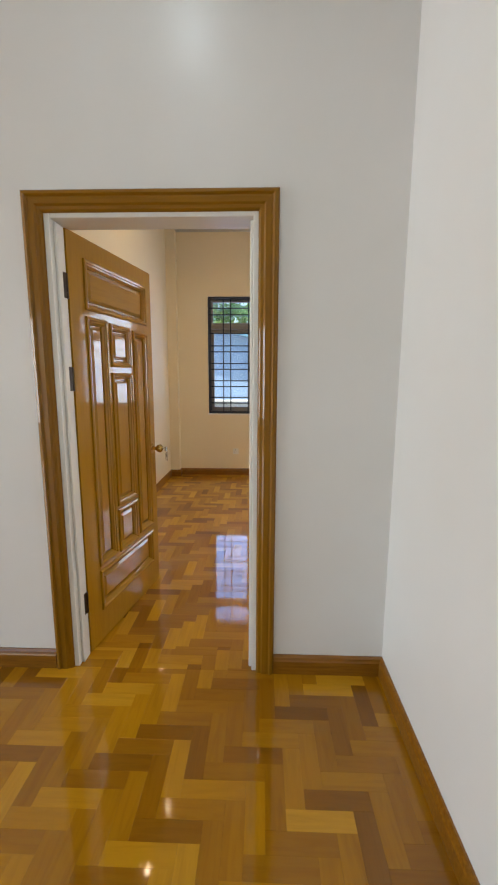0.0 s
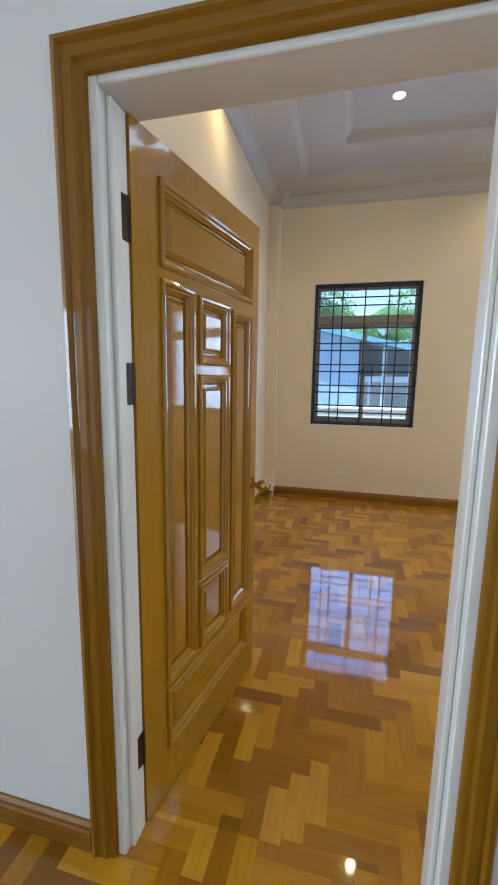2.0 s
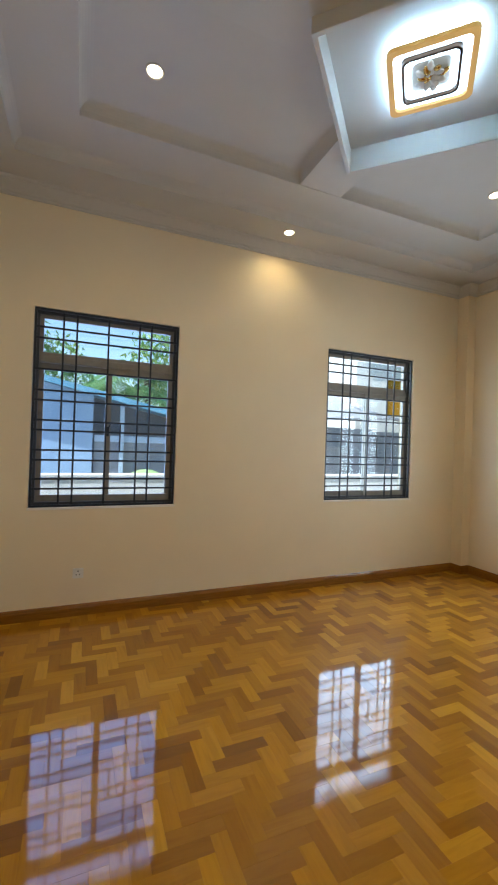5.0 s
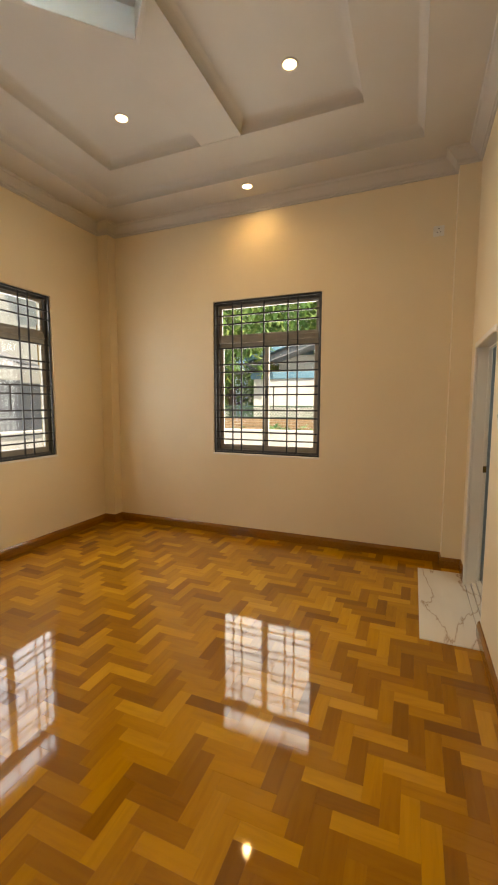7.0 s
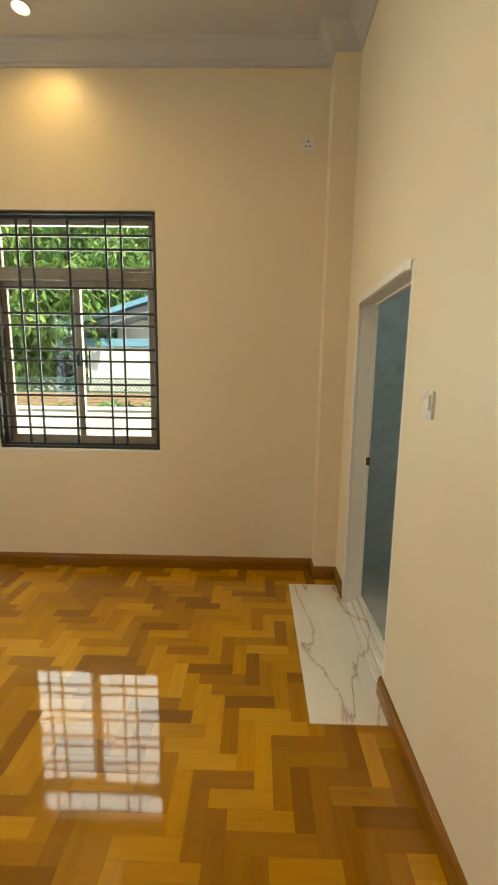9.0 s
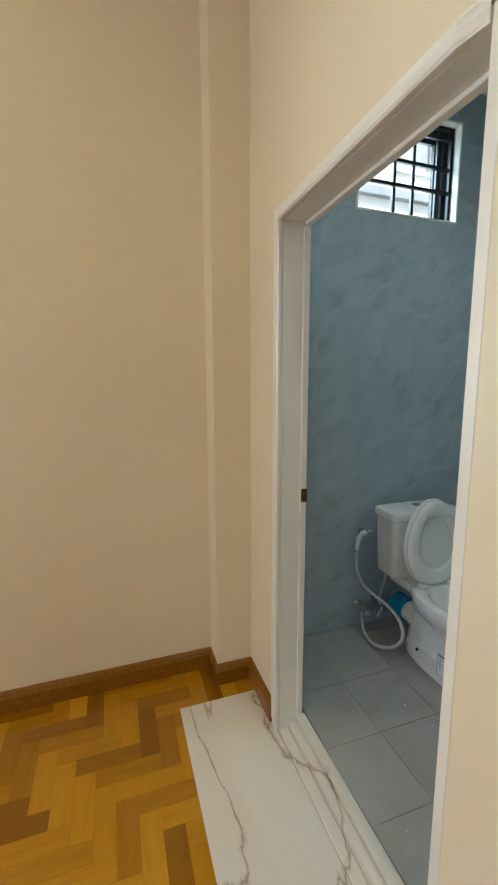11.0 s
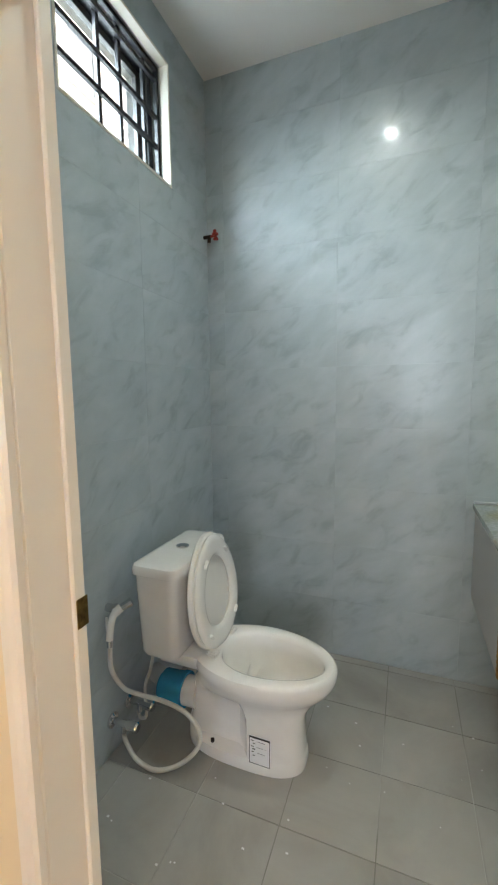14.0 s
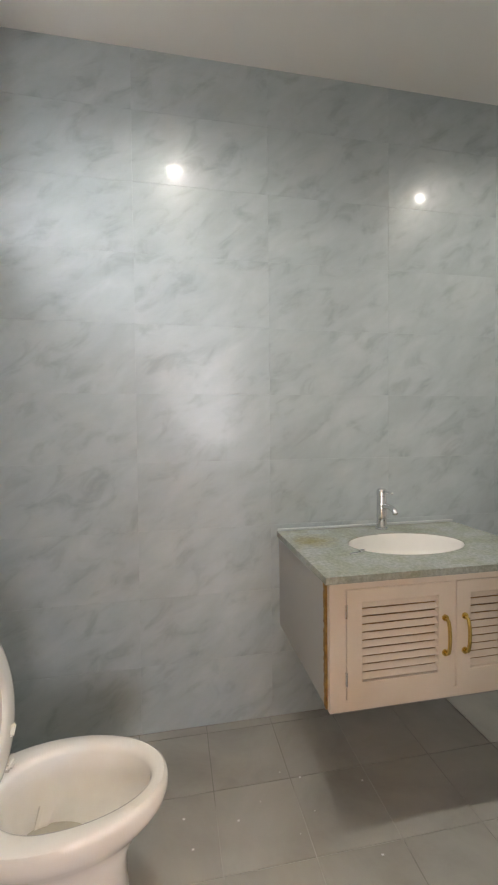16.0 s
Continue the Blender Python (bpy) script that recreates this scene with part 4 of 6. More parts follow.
solid("window_reveal", bm, M_TRIMCREAM, "cream plaster edge round the bathroom window", "window reveal", "structure")

# ---- toilet ----
TY = 1.24
wc = thing("toilet", "white two-piece ceramic toilet with its seat and lid raised", "toilet", "", (0, TY, BZ))
wc.scale = (1, 0.87, 0.905)


def oval(xc, a_front, a_back, b, z, n=64, square=2.0):
    """An egg-shaped ring, its front towards -x."""
    pts = []
    for k in range(n):
        t = 2 * math.pi * k / n
        c, s = math.cos(t), math.sin(t)
        c = math.copysign(abs(c) ** (2 / square), c)
        s = math.copysign(abs(s) ** (2 / square), s)
        pts.append((xc - (a_front * 0.885 if c > 0 else a_back) * c, b * s, z))
    return pts


NR = 144
FOOT = ((0.0, 0.225, 0.235, 0.118), (0.02, 0.228, 0.238, 0.120), (0.045, 0.224, 0.236, 0.117), (0.050, 0.222, 0.236, 0.116), (0.056, 0.221, 0.235, 0.115),
        (0.062, 0.220, 0.235, 0.115), (0.10, 0.217, 0.230, 0.113), (0.15, 0.216, 0.222, 0.112), (0.20, 0.221, 0.215, 0.115))
bm = bmesh.new()
loft(bm, [oval(3.583, f, b, w, z, NR, 2.7) for z, f, b, w in FOOT]
     + [oval(3.583, 0.232, 0.215, 0.121, 0.23, NR, 2.4), oval(3.58, 0.255, 0.215, 0.135, 0.262, NR), oval(3.57, 0.272, 0.220, 0.150, 0.29, NR), oval(3.56, 0.287, 0.226, 0.168, 0.318, NR),
        oval(3.555, 0.298, 0.235, 0.183, 0.345, NR), oval(3.555, 0.303, 0.240, 0.189, 0.365, NR), oval(3.555, 0.303, 0.241, 0.190, 0.385, NR), oval(3.555, 0.299, 0.240, 0.187, 0.396, NR), oval(3.553, 0.290, 0.222, 0.178, 0.402, NR),
        oval(3.545, 0.262, 0.158, 0.146, 0.402, NR), oval(3.545, 0.250, 0.146, 0.136, 0.397, NR), oval(3.545, 0.243, 0.139, 0.130, 0.385, NR), oval(3.545, 0.240, 0.136, 0.128, 0.345, NR),
        oval(3.548, 0.222, 0.122, 0.118, 0.318, NR), oval(3.555, 0.185, 0.098, 0.098, 0.285, NR), oval(3.575, 0.12, 0.07, 0.062, 0.255, NR), oval(3.59, 0.085, 0.05, 0.042, 0.22, NR), oval(3.59, 0.07, 0.04, 0.03, 0.17, NR)])


def ease(a, b, v):
    u = min(1, max(0, (v - a) / (b - a)))
    return u * u * (3 - 2 * u)


for v in bm.verts:                        # hollow sides behind the front column of the foot
    if v.co.z < 0.30 and abs(v.co.y) > 0.05:
        v.co.y *= 1 - 0.44 * ease(3.574, 3.590, v.co.x) * ease(0.046, 0.058, v.co.z) * (1 - ease(0.21, 0.29, v.co.z)) * (1 - 0.6 * ease(3.70, 3.80, v.co.x))
part("bowl", bm, M_CERAMIC, wc, "white glazed bowl", True)
bm = bmesh.new()
loft(bm, [oval(3.578, 0.108, 0.062, 0.055, 0.246), oval(3.578, 0.110, 0.064, 0.057, 0.250)])
part("water", bm, M_WATER, wc, "shallow clear water, the bowl's shade put into its beige", True)
bm = bmesh.new()


def rrect(x0, x1, y0, y1, z, r=0.03, n=5):
    pts = []
    for cx, cy, a0 in ((x1 - r, y1 - r, 0), (x0 + r, y1 - r, 90), (x0 + r, y0 + r, 180), (x1 - r, y0 + r, 270)):
        for k in range(n + 1):
            a = radians(a0 + 90 * k / n)
            pts.append((cx + r * math.cos(a), cy + r * math.sin(a), z))
    return pts


loft(bm, [rrect(3.71, 3.90, -0.085, 0.085, 0.325), rrect(3.705, 3.912, -0.110, 0.110, 0.345), rrect(3.70, 3.915, -0.122, 0.122, 0.385), rrect(3.702, 3.915, -0.120, 0.120, 0.397), rrect(3.715, 3.905, -0.108, 0.108, 0.403)])
part("deck", bm, M_CERAMIC, wc, "", True)
bm = bmesh.new()
loft(bm, [rrect(3.800, 3.905, -0.165, 0.165, 0.404), rrect(3.786, 3.918, -0.186, 0.186, 0.412), rrect(3.780, 3.923, -0.195, 0.195, 0.432), rrect(3.774, 3.926, -0.205, 0.205, 0.60), rrect(3.770, 3.928, -0.211, 0.211, 0.730)])
part("tank", bm, M_CERAMIC, wc, "white ceramic cistern", True)
bm = bmesh.new()
loft(bm, [rrect(3.766, 3.930, -0.214, 0.214, 0.731), rrect(3.759, 3.935, -0.222, 0.222, 0.736), rrect(3.759, 3.935, -0.222, 0.222, 0.758), rrect(3.764, 3.931, -0.217, 0.217, 0.769), rrect(3.785, 3.915, -0.195, 0.195, 0.776)])
lid_tank = part("tank_lid", bm, M_CERAMIC, wc, "", True)
bm = bmesh.new()
cyl(bm, (3.845, 0.0, 0.775), (3.845, 0.0, 0.781), 0.024, n=28)
cyl(bm, (3.842, 0.007, 0.781), (3.842, 0.007, 0.784), 0.014, n=20)
part("flush_button", bm, M_CHROME, lid_tank, "chrome dual flush button", True)


def upright(pts, tilt, base):
    """Lays flat ring points up on end against the tank."""
    m = Matrix.Translation(base) @ Matrix.Rotation(radians(tilt), 4, 'Y')
    return [m @ Vector(p) for p in pts]


def seat_ring(scale, x, n=56):
    """An egg-shaped ring standing on its broad end."""
    pts = []
    for k in range(n):
        c, s = math.cos(2 * math.pi * k / n), math.sin(2 * math.pi * k / n)
        pts.append((x, 0.182 * scale * s * (1 + 0.14 * c), 0.220 - 0.215 * scale * c))
    return pts


TILT = 6
base = (3.698, 0, 0.405)
bm = bmesh.new()
loft(bm, [upright(seat_ring(s, x), TILT, base) for s, x in ((0.96, -0.002), (1.02, 0.0), (1.035, 0.006), (1.03, 0.013), (0.99, 0.019), (0.9, 0.022))])
part("lid", bm, M_SEAT, wc, "raised white plastic lid", True)
base = (3.677, 0, 0.405)
bm = bmesh.new()
rs = [upright(seat_ring(s, x), TILT, base) for s, x in ((0.62, 0.010), (0.64, 0.004), (0.70, 0.0), (0.9, 0.0), (0.97, 0.003), (1.0, 0.010), (0.98, 0.018), (0.66, 0.018), (0.62, 0.010))]
loft(bm, rs, False)
seat = part("seat", bm, M_SEAT, wc, "raised white plastic seat ring", True)
for k, (a, s) in enumerate(((42, 1), (42, -1), (138, 1), (138, -1))):
    c = math.cos(radians(a))
    p = upright([(-0.004, s * 0.150 * math.sin(radians(a)) * (1 + 0.14 * c), 0.220 - 0.177 * c)], TILT, base)[0]
    bm = bmesh.new()
    box(bm, -0.006, 0.006, -0.007, 0.007, -0.018, 0.018, 0.004, 2)
    b = part("buffer", bm, M_SEAT, seat, "", True)
    b.matrix_basis = Matrix.Translation(p) @ Matrix.Rotation(radians(s * (a - 90)), 4, 'X')
for s in (-1, 1):
    bm = bmesh.new()
    box(bm, 3.672, 3.712, min(s * 0.062, s * 0.108), max(s * 0.062, s * 0.108), 0.402, 0.424, 0.008, 3)
    part("seat_hinge", bm, M_SEAT, seat, "", True)
bm = bmesh.new()
box(bm, 3.480, 3.556, -0.0005, 0.0005, 0.0, 0.108)
lab = part("label_sticker", bm, M_PAPER, wc, "white paper sticker with small print")
lab.matrix_basis = Matrix.Translation((3.52, 0.1195, 0.042)) @ Matrix.Rotation(radians(2), 4, 'X') @ Matrix.Translation((-3.52, 0, 0))
bm = bmesh.new()
for a in ((3.482, 3.554, 0.099, 0.106), (3.482, 3.484, 0.002, 0.099), (3.552, 3.554, 0.002, 0.099), (3.482, 3.554, 0.001, 0.003),
          (3.538, 3.548, 0.088, 0.091), (3.533, 3.541, 0.078, 0.081), (3.537, 3.547, 0.066, 0.069), (3.533, 3.543, 0.056, 0.059), (3.537, 3.545, 0.045, 0.048), (3.534, 3.541, 0.032, 0.035),
          (3.500, 3.528, 0.088, 0.089), (3.496, 3.528, 0.066, 0.067), (3.500, 3.526, 0.045, 0.046)):
    box(bm, a[0], a[1], 0.0006, 0.0012, a[2], a[3])
p = part("print_bars", bm, M_INK, lab)
bm = bmesh.new()
cyl(bm, (3.70, 0.092, 0.046), (3.70, 0.092, 0.060), 0.007, n=14)
part("floor_bolt", bm, M_HINGE, wc, "small dark fixing bolt", True)

# waste pipe
bm = bmesh.new()
cyl(bm, (3.78, TY + 0.02, 0.22), (3.835, TY + 0.02, 0.22), 0.052, n=28)
pip = thing("waste_pipe", "blue plastic waste pipe between toilet and wall", "pipe")
part("collar", bm, M_CERAMIC, pip, "white ceramic spigot", True)
bm = bmesh.new()
cyl(bm, (3.8355, TY + 0.02, 0.22), (3.925, TY + 0.02, 0.215), 0.059, n=32)
cyl(bm, (3.925, TY + 0.02, 0.215), (3.938, TY + 0.02, 0.215), 0.059, 0.046, n=32)
cyl(bm, (3.832, TY + 0.02, 0.22), (3.85, TY + 0.02, 0.22), 0.063, n=32)
part("sleeve", bm, M_BLUEPVC, pip, "", True)
bm = bmesh.new()
cyl(bm, (3.937, TY - 0.01, 0.205), (BE - 0.001, TY - 0.06, 0.19), 0.034, n=24)
part("outlet", bm, M_PVCGREY, pip, "grey outlet into the wall", True)


# bidet spray, stop valves and hose
def stop_valve(y, z, label):
    v = thing("stop_valve", label, "valve", "chrome stop valves", (BE, y, z))
    bm = bmesh.new()
    loft(bm, [[(x, r * math.cos(a), r * math.sin(a)) for a in (2 * math.pi * k / 24 for k in range(24))] for x, r in ((-0.001, 0.027), (-0.006, 0.026), (-0.010, 0.018), (-0.012, 0.012))])
    part("flange", bm, M_CHROME, v, "", True)
    bm = bmesh.new()
    cyl(bm, (-0.010, 0, 0), (-0.065, 0, 0), 0.011, n=18)
    cyl(bm, (-0.048, 0, -0.004), (-0.048, 0, -0.034), 0.009, n=16)
    part("body", bm, M_CHROME, v, "", True)
    bm = bmesh.new()
    loft(bm, [[(x, r * math.cos(a), r * math.sin(a)) for a in (2 * math.pi * k / 16 for k in range(16))] for x, r in ((-0.064, 0.010), (-0.067, 0.016), (-0.103, 0.018), (-0.109, 0.013))])
    part("knob", bm, M_CHROME, v, "", True)
    return v


stop_valve(1.437, 0.182, "chrome stop valve feeding the spray hose")
stop_valve(1.345, 0.190, "chrome stop valve feeding the cistern")
bs = thing("bidet_spray", "white hand bidet spray in a chrome wall hook with its hose", "bidet spray", "", (BE, 1.445, 0.575))
bm = bmesh.new()
cyl(bm, (-0.001, -0.012, 0.02), (-0.03, -0.012, 0.02), 0.014, n=20)
cyl(bm, (-0.03, -0.012, 0.02), (-0.042, -0.012, 0.02), 0.017, n=20)
part("wall_hook", bm, M_CHROME, bs, "chrome wall hook", True)
bm = bmesh.new()
tube(bm, spline([(-0.058, 0.000, 0.028), (-0.050, 0.012, 0.018), (-0.046, 0.022, -0.004), (-0.045, 0.030, -0.034), (-0.045, 0.034, -0.062)], 6), 0.012, 14)
cyl(bm, (-0.066, -0.006, 0.034), (-0.050, 0.010, 0.020), 0.014, 0.015, 18)
box(bm, -0.034, -0.024, 0.022, 0.030, -0.040, 0.010, 0.003)
head = part("spray_head", bm, M_SEAT, bs, "white plastic spray head", True)
bm = bmesh.new()
cyl(bm, (-0.064, -0.004, 0.033), (-0.092, -0.026, 0.050), 0.0125, 0.0145, 20)
part("nozzle", bm, M_CHROME, head, "chrome spray nozzle", True)
bm = bmesh.new()
cyl(bm, (-0.045, 0.034, -0.062), (-0.045, 0.035, -0.085), 0.010, n=14)
part("hose_nut", bm, M_CHROME, bs, "", True)
bm = bmesh.new()
hose = [(3.985, 1.480, 0.490), (3.992, 1.470, 0.40), (3.975, 1.435, 0.315), (3.93, 1.405, 0.280), (3.85, 1.390, 0.268), (3.76, 1.395, 0.255), (3.705, 1.405, 0.215), (3.705, 1.415, 0.165), (3.745, 1.430, 0.115), (3.80, 1.450, 0.085), (3.855, 1.462, 0.076), (3.925, 1.455, 0.088), (3.975, 1.440, 0.125), (3.982, 1.437, 0.150)]
tube(bm, spline([(x - BE, y - 1.445, z - 0.575) for x, y, z in hose], 8), 0.0075, 10)
part("hose", bm, M_HOSE, bs, "white flexible hose looping to the floor", True)
bm = bmesh.new()
tube(bm, spline([(3.990, 1.345, 0.156), (3.98, 1.345, 0.13), (3.955, 1.345, 0.15), (3.955, 1.345, 0.26), (3.925, 1.35, 0.34), (3.905, 1.35, 0.425)], 8), 0.006, 10)
solid("supply_hose", bm, M_HOSE, "thin white supply hose from the valve to the cistern", "hose", smooth=True)

# red garden valve high on the wall
rv = thing("red_valve", "red handled brass valve high on the tiled wall", "valve", "", (BE, 0.655, 2.052))
rv.scale = (0.9, 0.72, 0.72)
bm = bmesh.new()
cyl(bm, (0, 0, 0), (-0.04, 0, 0), 0.012, n=16)
cyl(bm, (-0.03, 0, 0.0), (-0.03, 0, -0.035), 0.010, n=14)
part("body", bm, M_HINGE, rv, "dark brass body", True)
bm = bmesh.new()
cyl(bm, (-0.04, 0, 0), (-0.062, 0, 0.004), 0.008, n=14)
for k in range(5):
    a = 2 * math.pi * k / 5
    cyl(bm, (-0.066, 0, 0.004), (-0.066, 0.026 * math.cos(a), 0.004 + 0.026 * math.sin(a)), 0.006, n=10)
    bmesh.ops.create_uvsphere(bm, u_segments=10, v_segments=6, radius=0.010, matrix=Matrix.Translation((-0.066, 0.026 * math.cos(a), 0.004 + 0.026 * math.sin(a))))
part("handle", bm, M_RED, rv, "red star handle", True)

# ---- vanity ----
VX0, VX1, VY, VZ0, VZ1 = 2.010, 2.828, 1.160, 0.447, 0.830
van = thing("vanity_cabinet", "wall-hung cabinet with pinkish white louvred doors and grey stone sides", "cabinet", "", (0, 0, 0))
bm = bmesh.new()
box(bm, VX1 - 0.022, VX1, BS, VY - 0.022, VZ0 + 0.005, VZ1, 0.002)
part("side_panel", bm, M_SIDESTONE, van, "dull grey stone side panel")
bm = bmesh.new()
box(bm, VX0, VX0 + 0.022, BS, VY - 0.014, VZ0 + 0.005, VZ1, 0.002)
part("side_panel", bm, M_SIDESTONE, van, "dull grey stone side panel")
bm = bmesh.new()
box(bm, VX0 + 0.023, VX1 - 0.023, BS, VY - 0.02, VZ0 + 0.006, VZ0 + 0.024)
part("bottom_board", bm, M_RUST, van, "raw plywood bottom")
bm = bmesh.new()
rj = random.Random(3)
zs = np.linspace(VZ0 + 0.002, VZ1 - 0.001, 60)
loft(bm, [[(VX1 - 0.020, VY - 0.0055, z), (VX1 - 0.020, VY - 0.0215, z), (VX1 + r * 0.5, VY - 0.0215 - r, z), (VX1 + r, VY - 0.0055, z)]
          for z, r in ((z, rj.uniform(0.0, 0.004)) for z in zs)])
part("edge_strip", bm, M_RUST, van, "rough brown glued edge")
D1 = (2.424, 2.771)
D0 = (2.063, 2.410)
bm = bmesh.new()
slab(bm, "y", VY - 0.005, VY + 0.012, VX0 + 0.004, VX1 - 0.004, VZ0, VZ1 - 0.001, [(D0[0] - 0.003, D1[1] + 0.003, 0.478, 0.810)])
box(bm, 2.411, 2.423, VY - 0.004, VY + 0.010, 0.4785, 0.8095)
part("face_frame", bm, M_VANITY, van, "pinkish white face frame")
for (a, b), hx, hinge_x in ((D1, 2.451, 2.773), (D0, 2.383, 2.061)):
    bm = bmesh.new()
    hole = (a + 0.048, b - 0.048, 0.530, 0.770)
    slab(bm, "y", VY - 0.004, VY + 0.014, a, b, 0.4795, 0.8085, [hole])
    dr = part("door", bm, M_VANITY, van, "pinkish white louvred door")
    n = 10
    for k in range(n):
        z = hole[2] + (k + 0.5) * (hole[3] - hole[2]) / n
        bm = bmesh.new()
        box(bm, hole[0] - 0.002, hole[1] + 0.002, -0.009, 0.009, -0.0028, 0.0028, 0.001)
        for v in bm.verts:
            y, zz = v.co.y, v.co.z
            c, s = math.cos(radians(-52)), math.sin(radians(-52))
            v.co.y, v.co.z = VY + 0.003 + y * c - zz * s, z + y * s + zz * c
        part("slat", bm, M_VANITY, dr)
    # dark board added behind the slats to stand in for shade in their gaps
    bm = bmesh.new()
    box(bm, hole[0] - 0.01, hole[1] + 0.01, VY - 0.014, VY - 0.011, hole[2] - 0.01, hole[3] + 0.01)
    part("backing", bm, M_RUST, dr, "dark brown backing standing in for the shade between the slats")
    bm = bmesh.new()
    tube(bm, spline([(hx, VY + 0.014, 0.698), (hx, VY + 0.032, 0.690), (hx, VY + 0.038, 0.644), (hx, VY + 0.032, 0.598), (hx, VY + 0.014, 0.590)], 6), 0.0055, 10)
    for z in (0.698, 0.590):
        cyl(bm, (hx, VY + 0.0135, z), (hx, VY + 0.019, z), 0.010, n=16)
    part("handle", bm, M_BRASS, dr, "brass bow handle", True)
    for z in (0.745, 0.545):
        bm = bmesh.new()
        cyl(bm, (hinge_x, VY + 0.014, z - 0.02), (hinge_x, VY + 0.014, z + 0.02), 0.004, n=10)
        part("hinge", bm, M_CHROME, dr, "", True)
# worktop with an oval cut-out
CT = 0.853
BXC, BYC, BA, BB = 2.411, 0.898, 0.222, 0.146
bm = bmesh.new()
n = 48
ov = [(BXC + BA * math.cos(2 * math.pi * k / n), BYC + BB * math.sin(2 * math.pi * k / n)) for k in range(n)]


def to_rect(x, y):
    dx, dy = x - BXC, y - BYC
    x0, x1, y0, y1 = VX0 - 0.003, VX1 + 0.010, BS + 0.001, 1.181
    s = min(((x1 if dx > 0 else x0) - BXC) / dx if abs(dx) > 1e-6 else 9, ((y1 if dy > 0 else y0) - BYC) / dy if abs(dy) > 1e-6 else 9)
    return BXC + dx * s, BYC + dy * s


rc = [to_rect(*p) for p in ov]
for cx, cy in ((VX0 - 0.003, BS + 0.001), (VX1 + 0.010, BS + 0.001), (VX1 + 0.010, 1.181), (VX0 - 0.003, 1.181)):
    k = min(range(n), key=lambda i: (rc[i][0] - cx) ** 2 + (rc[i][1] - cy) ** 2)
    rc[k] = (cx, cy)
loft(bm, [[(x, y, CT - 0.022) for x, y in ov], [(x, y, CT) for x, y in ov], [(x, y, CT) for x, y in rc], [(x, y, CT - 0.022) for x, y in rc], [(x, y, CT - 0.022) for x, y in ov]], False)
bmesh.ops.remove_doubles(bm, verts=bm.verts, dist=1e-5)
solid("worktop", bm, M_GRANITE, "speckled grey-green granite worktop with a yellowish stain", "worktop")
bm = bmesh.new()
box(bm, VX0, VX1 + 0.008, BS + 0.0005, BS + 0.012, CT + 0.0005, CT + 0.010, 0.002)
solid("sealant_strip", bm, M_GROUT, "white sealant strip behind the worktop", "sealant")
bm = bmesh.new()
rs = []
for s, z in ((0.996, CT - 0.004), (0.985, CT - 0.02), (0.95, CT - 0.065), (0.86, CT - 0.11), (0.6, CT - 0.14), (0.25, CT - 0.15)):
    rs.append([(BXC + BA * s * math.cos(2 * math.pi * k / n), BYC + BB * s * math.sin(2 * math.pi * k / n), z) for k in range(n)])
loft(bm, rs[::-1] + [[(BXC + BA * 0.999 * math.cos(2 * math.pi * k / n), BYC + BB * 0.999 * math.sin(2 * math.pi * k / n), CT - 0.0215) for k in range(n)]], False)
bm.faces.new([v for v in bm.verts][:n])
basin = thing("wash_basin", "white oval ceramic under-mounted wash basin", "wash basin", "", (0, 0, 0))
part("bowl", bm, M_CERAMIC, basin, "", True)
bm = bmesh.new()
cyl(bm, (BXC, BYC, CT - 0.151), (BXC, BYC, CT - 0.146), 0.022, n=24)
part("drain", bm, M_CHROME, basin, "chrome drain", True)
bm = bmesh.new()
cyl(bm, (BXC + 0.11, BYC - BB * 0.80, CT - 0.075), (BXC + 0.11, BYC - BB * 0.80 + 0.008, CT - 0.073), 0.009, n=16)
part("overflow", bm, M_DARK, basin, "", True)
tap = thing("basin_tap", "chrome single lever basin mixer tap", "tap", "", (2.395, 0.690, CT))
bm = bmesh.new()
loft(bm, [[(r * math.cos(a), r * math.sin(a), z) for a in (2 * math.pi * k / 24 for k in range(24))] for z, r in ((0.0005, 0.026), (0.008, 0.026), (0.012, 0.021), (0.135, 0.020), (0.142, 0.018))])
part("body", bm, M_CHROME, tap, "", True)
bm = bmesh.new()
tube(bm, spline([(0, 0.014, 0.100), (0, 0.055, 0.106), (0, 0.095, 0.100), (0, 0.108, 0.085)], 6), 0.011, 14)
part("spout", bm, M_CHROME, tap, "", True)
bm = bmesh.new()
loft(bm, [[(r * math.cos(a), r * math.sin(a), z) for a in (2 * math.pi * k / 20 for k in range(20))] for z, r in ((0.143, 0.021), (0.165, 0.021), (0.172, 0.016))])
box(bm, -0.007, 0.007, 0.005, 0.085, 0.160, 0.168, 0.003)
part("lever", bm, M_CHROME, tap, "", True)
bm = bmesh.new()
cyl(bm, (2.680, 1.000, CT + 0.004), (2.636, 0.990, CT + 0.004), 0.004, n=12)
cyl(bm, (2.642, 0.990, CT + 0.007), (2.624, 0.984, CT + 0.007), 0.007, n=12)
solid("tap_fitting", bm, M_CHROME, "loose chrome fitting lying on the worktop", "fitting", smooth=True)


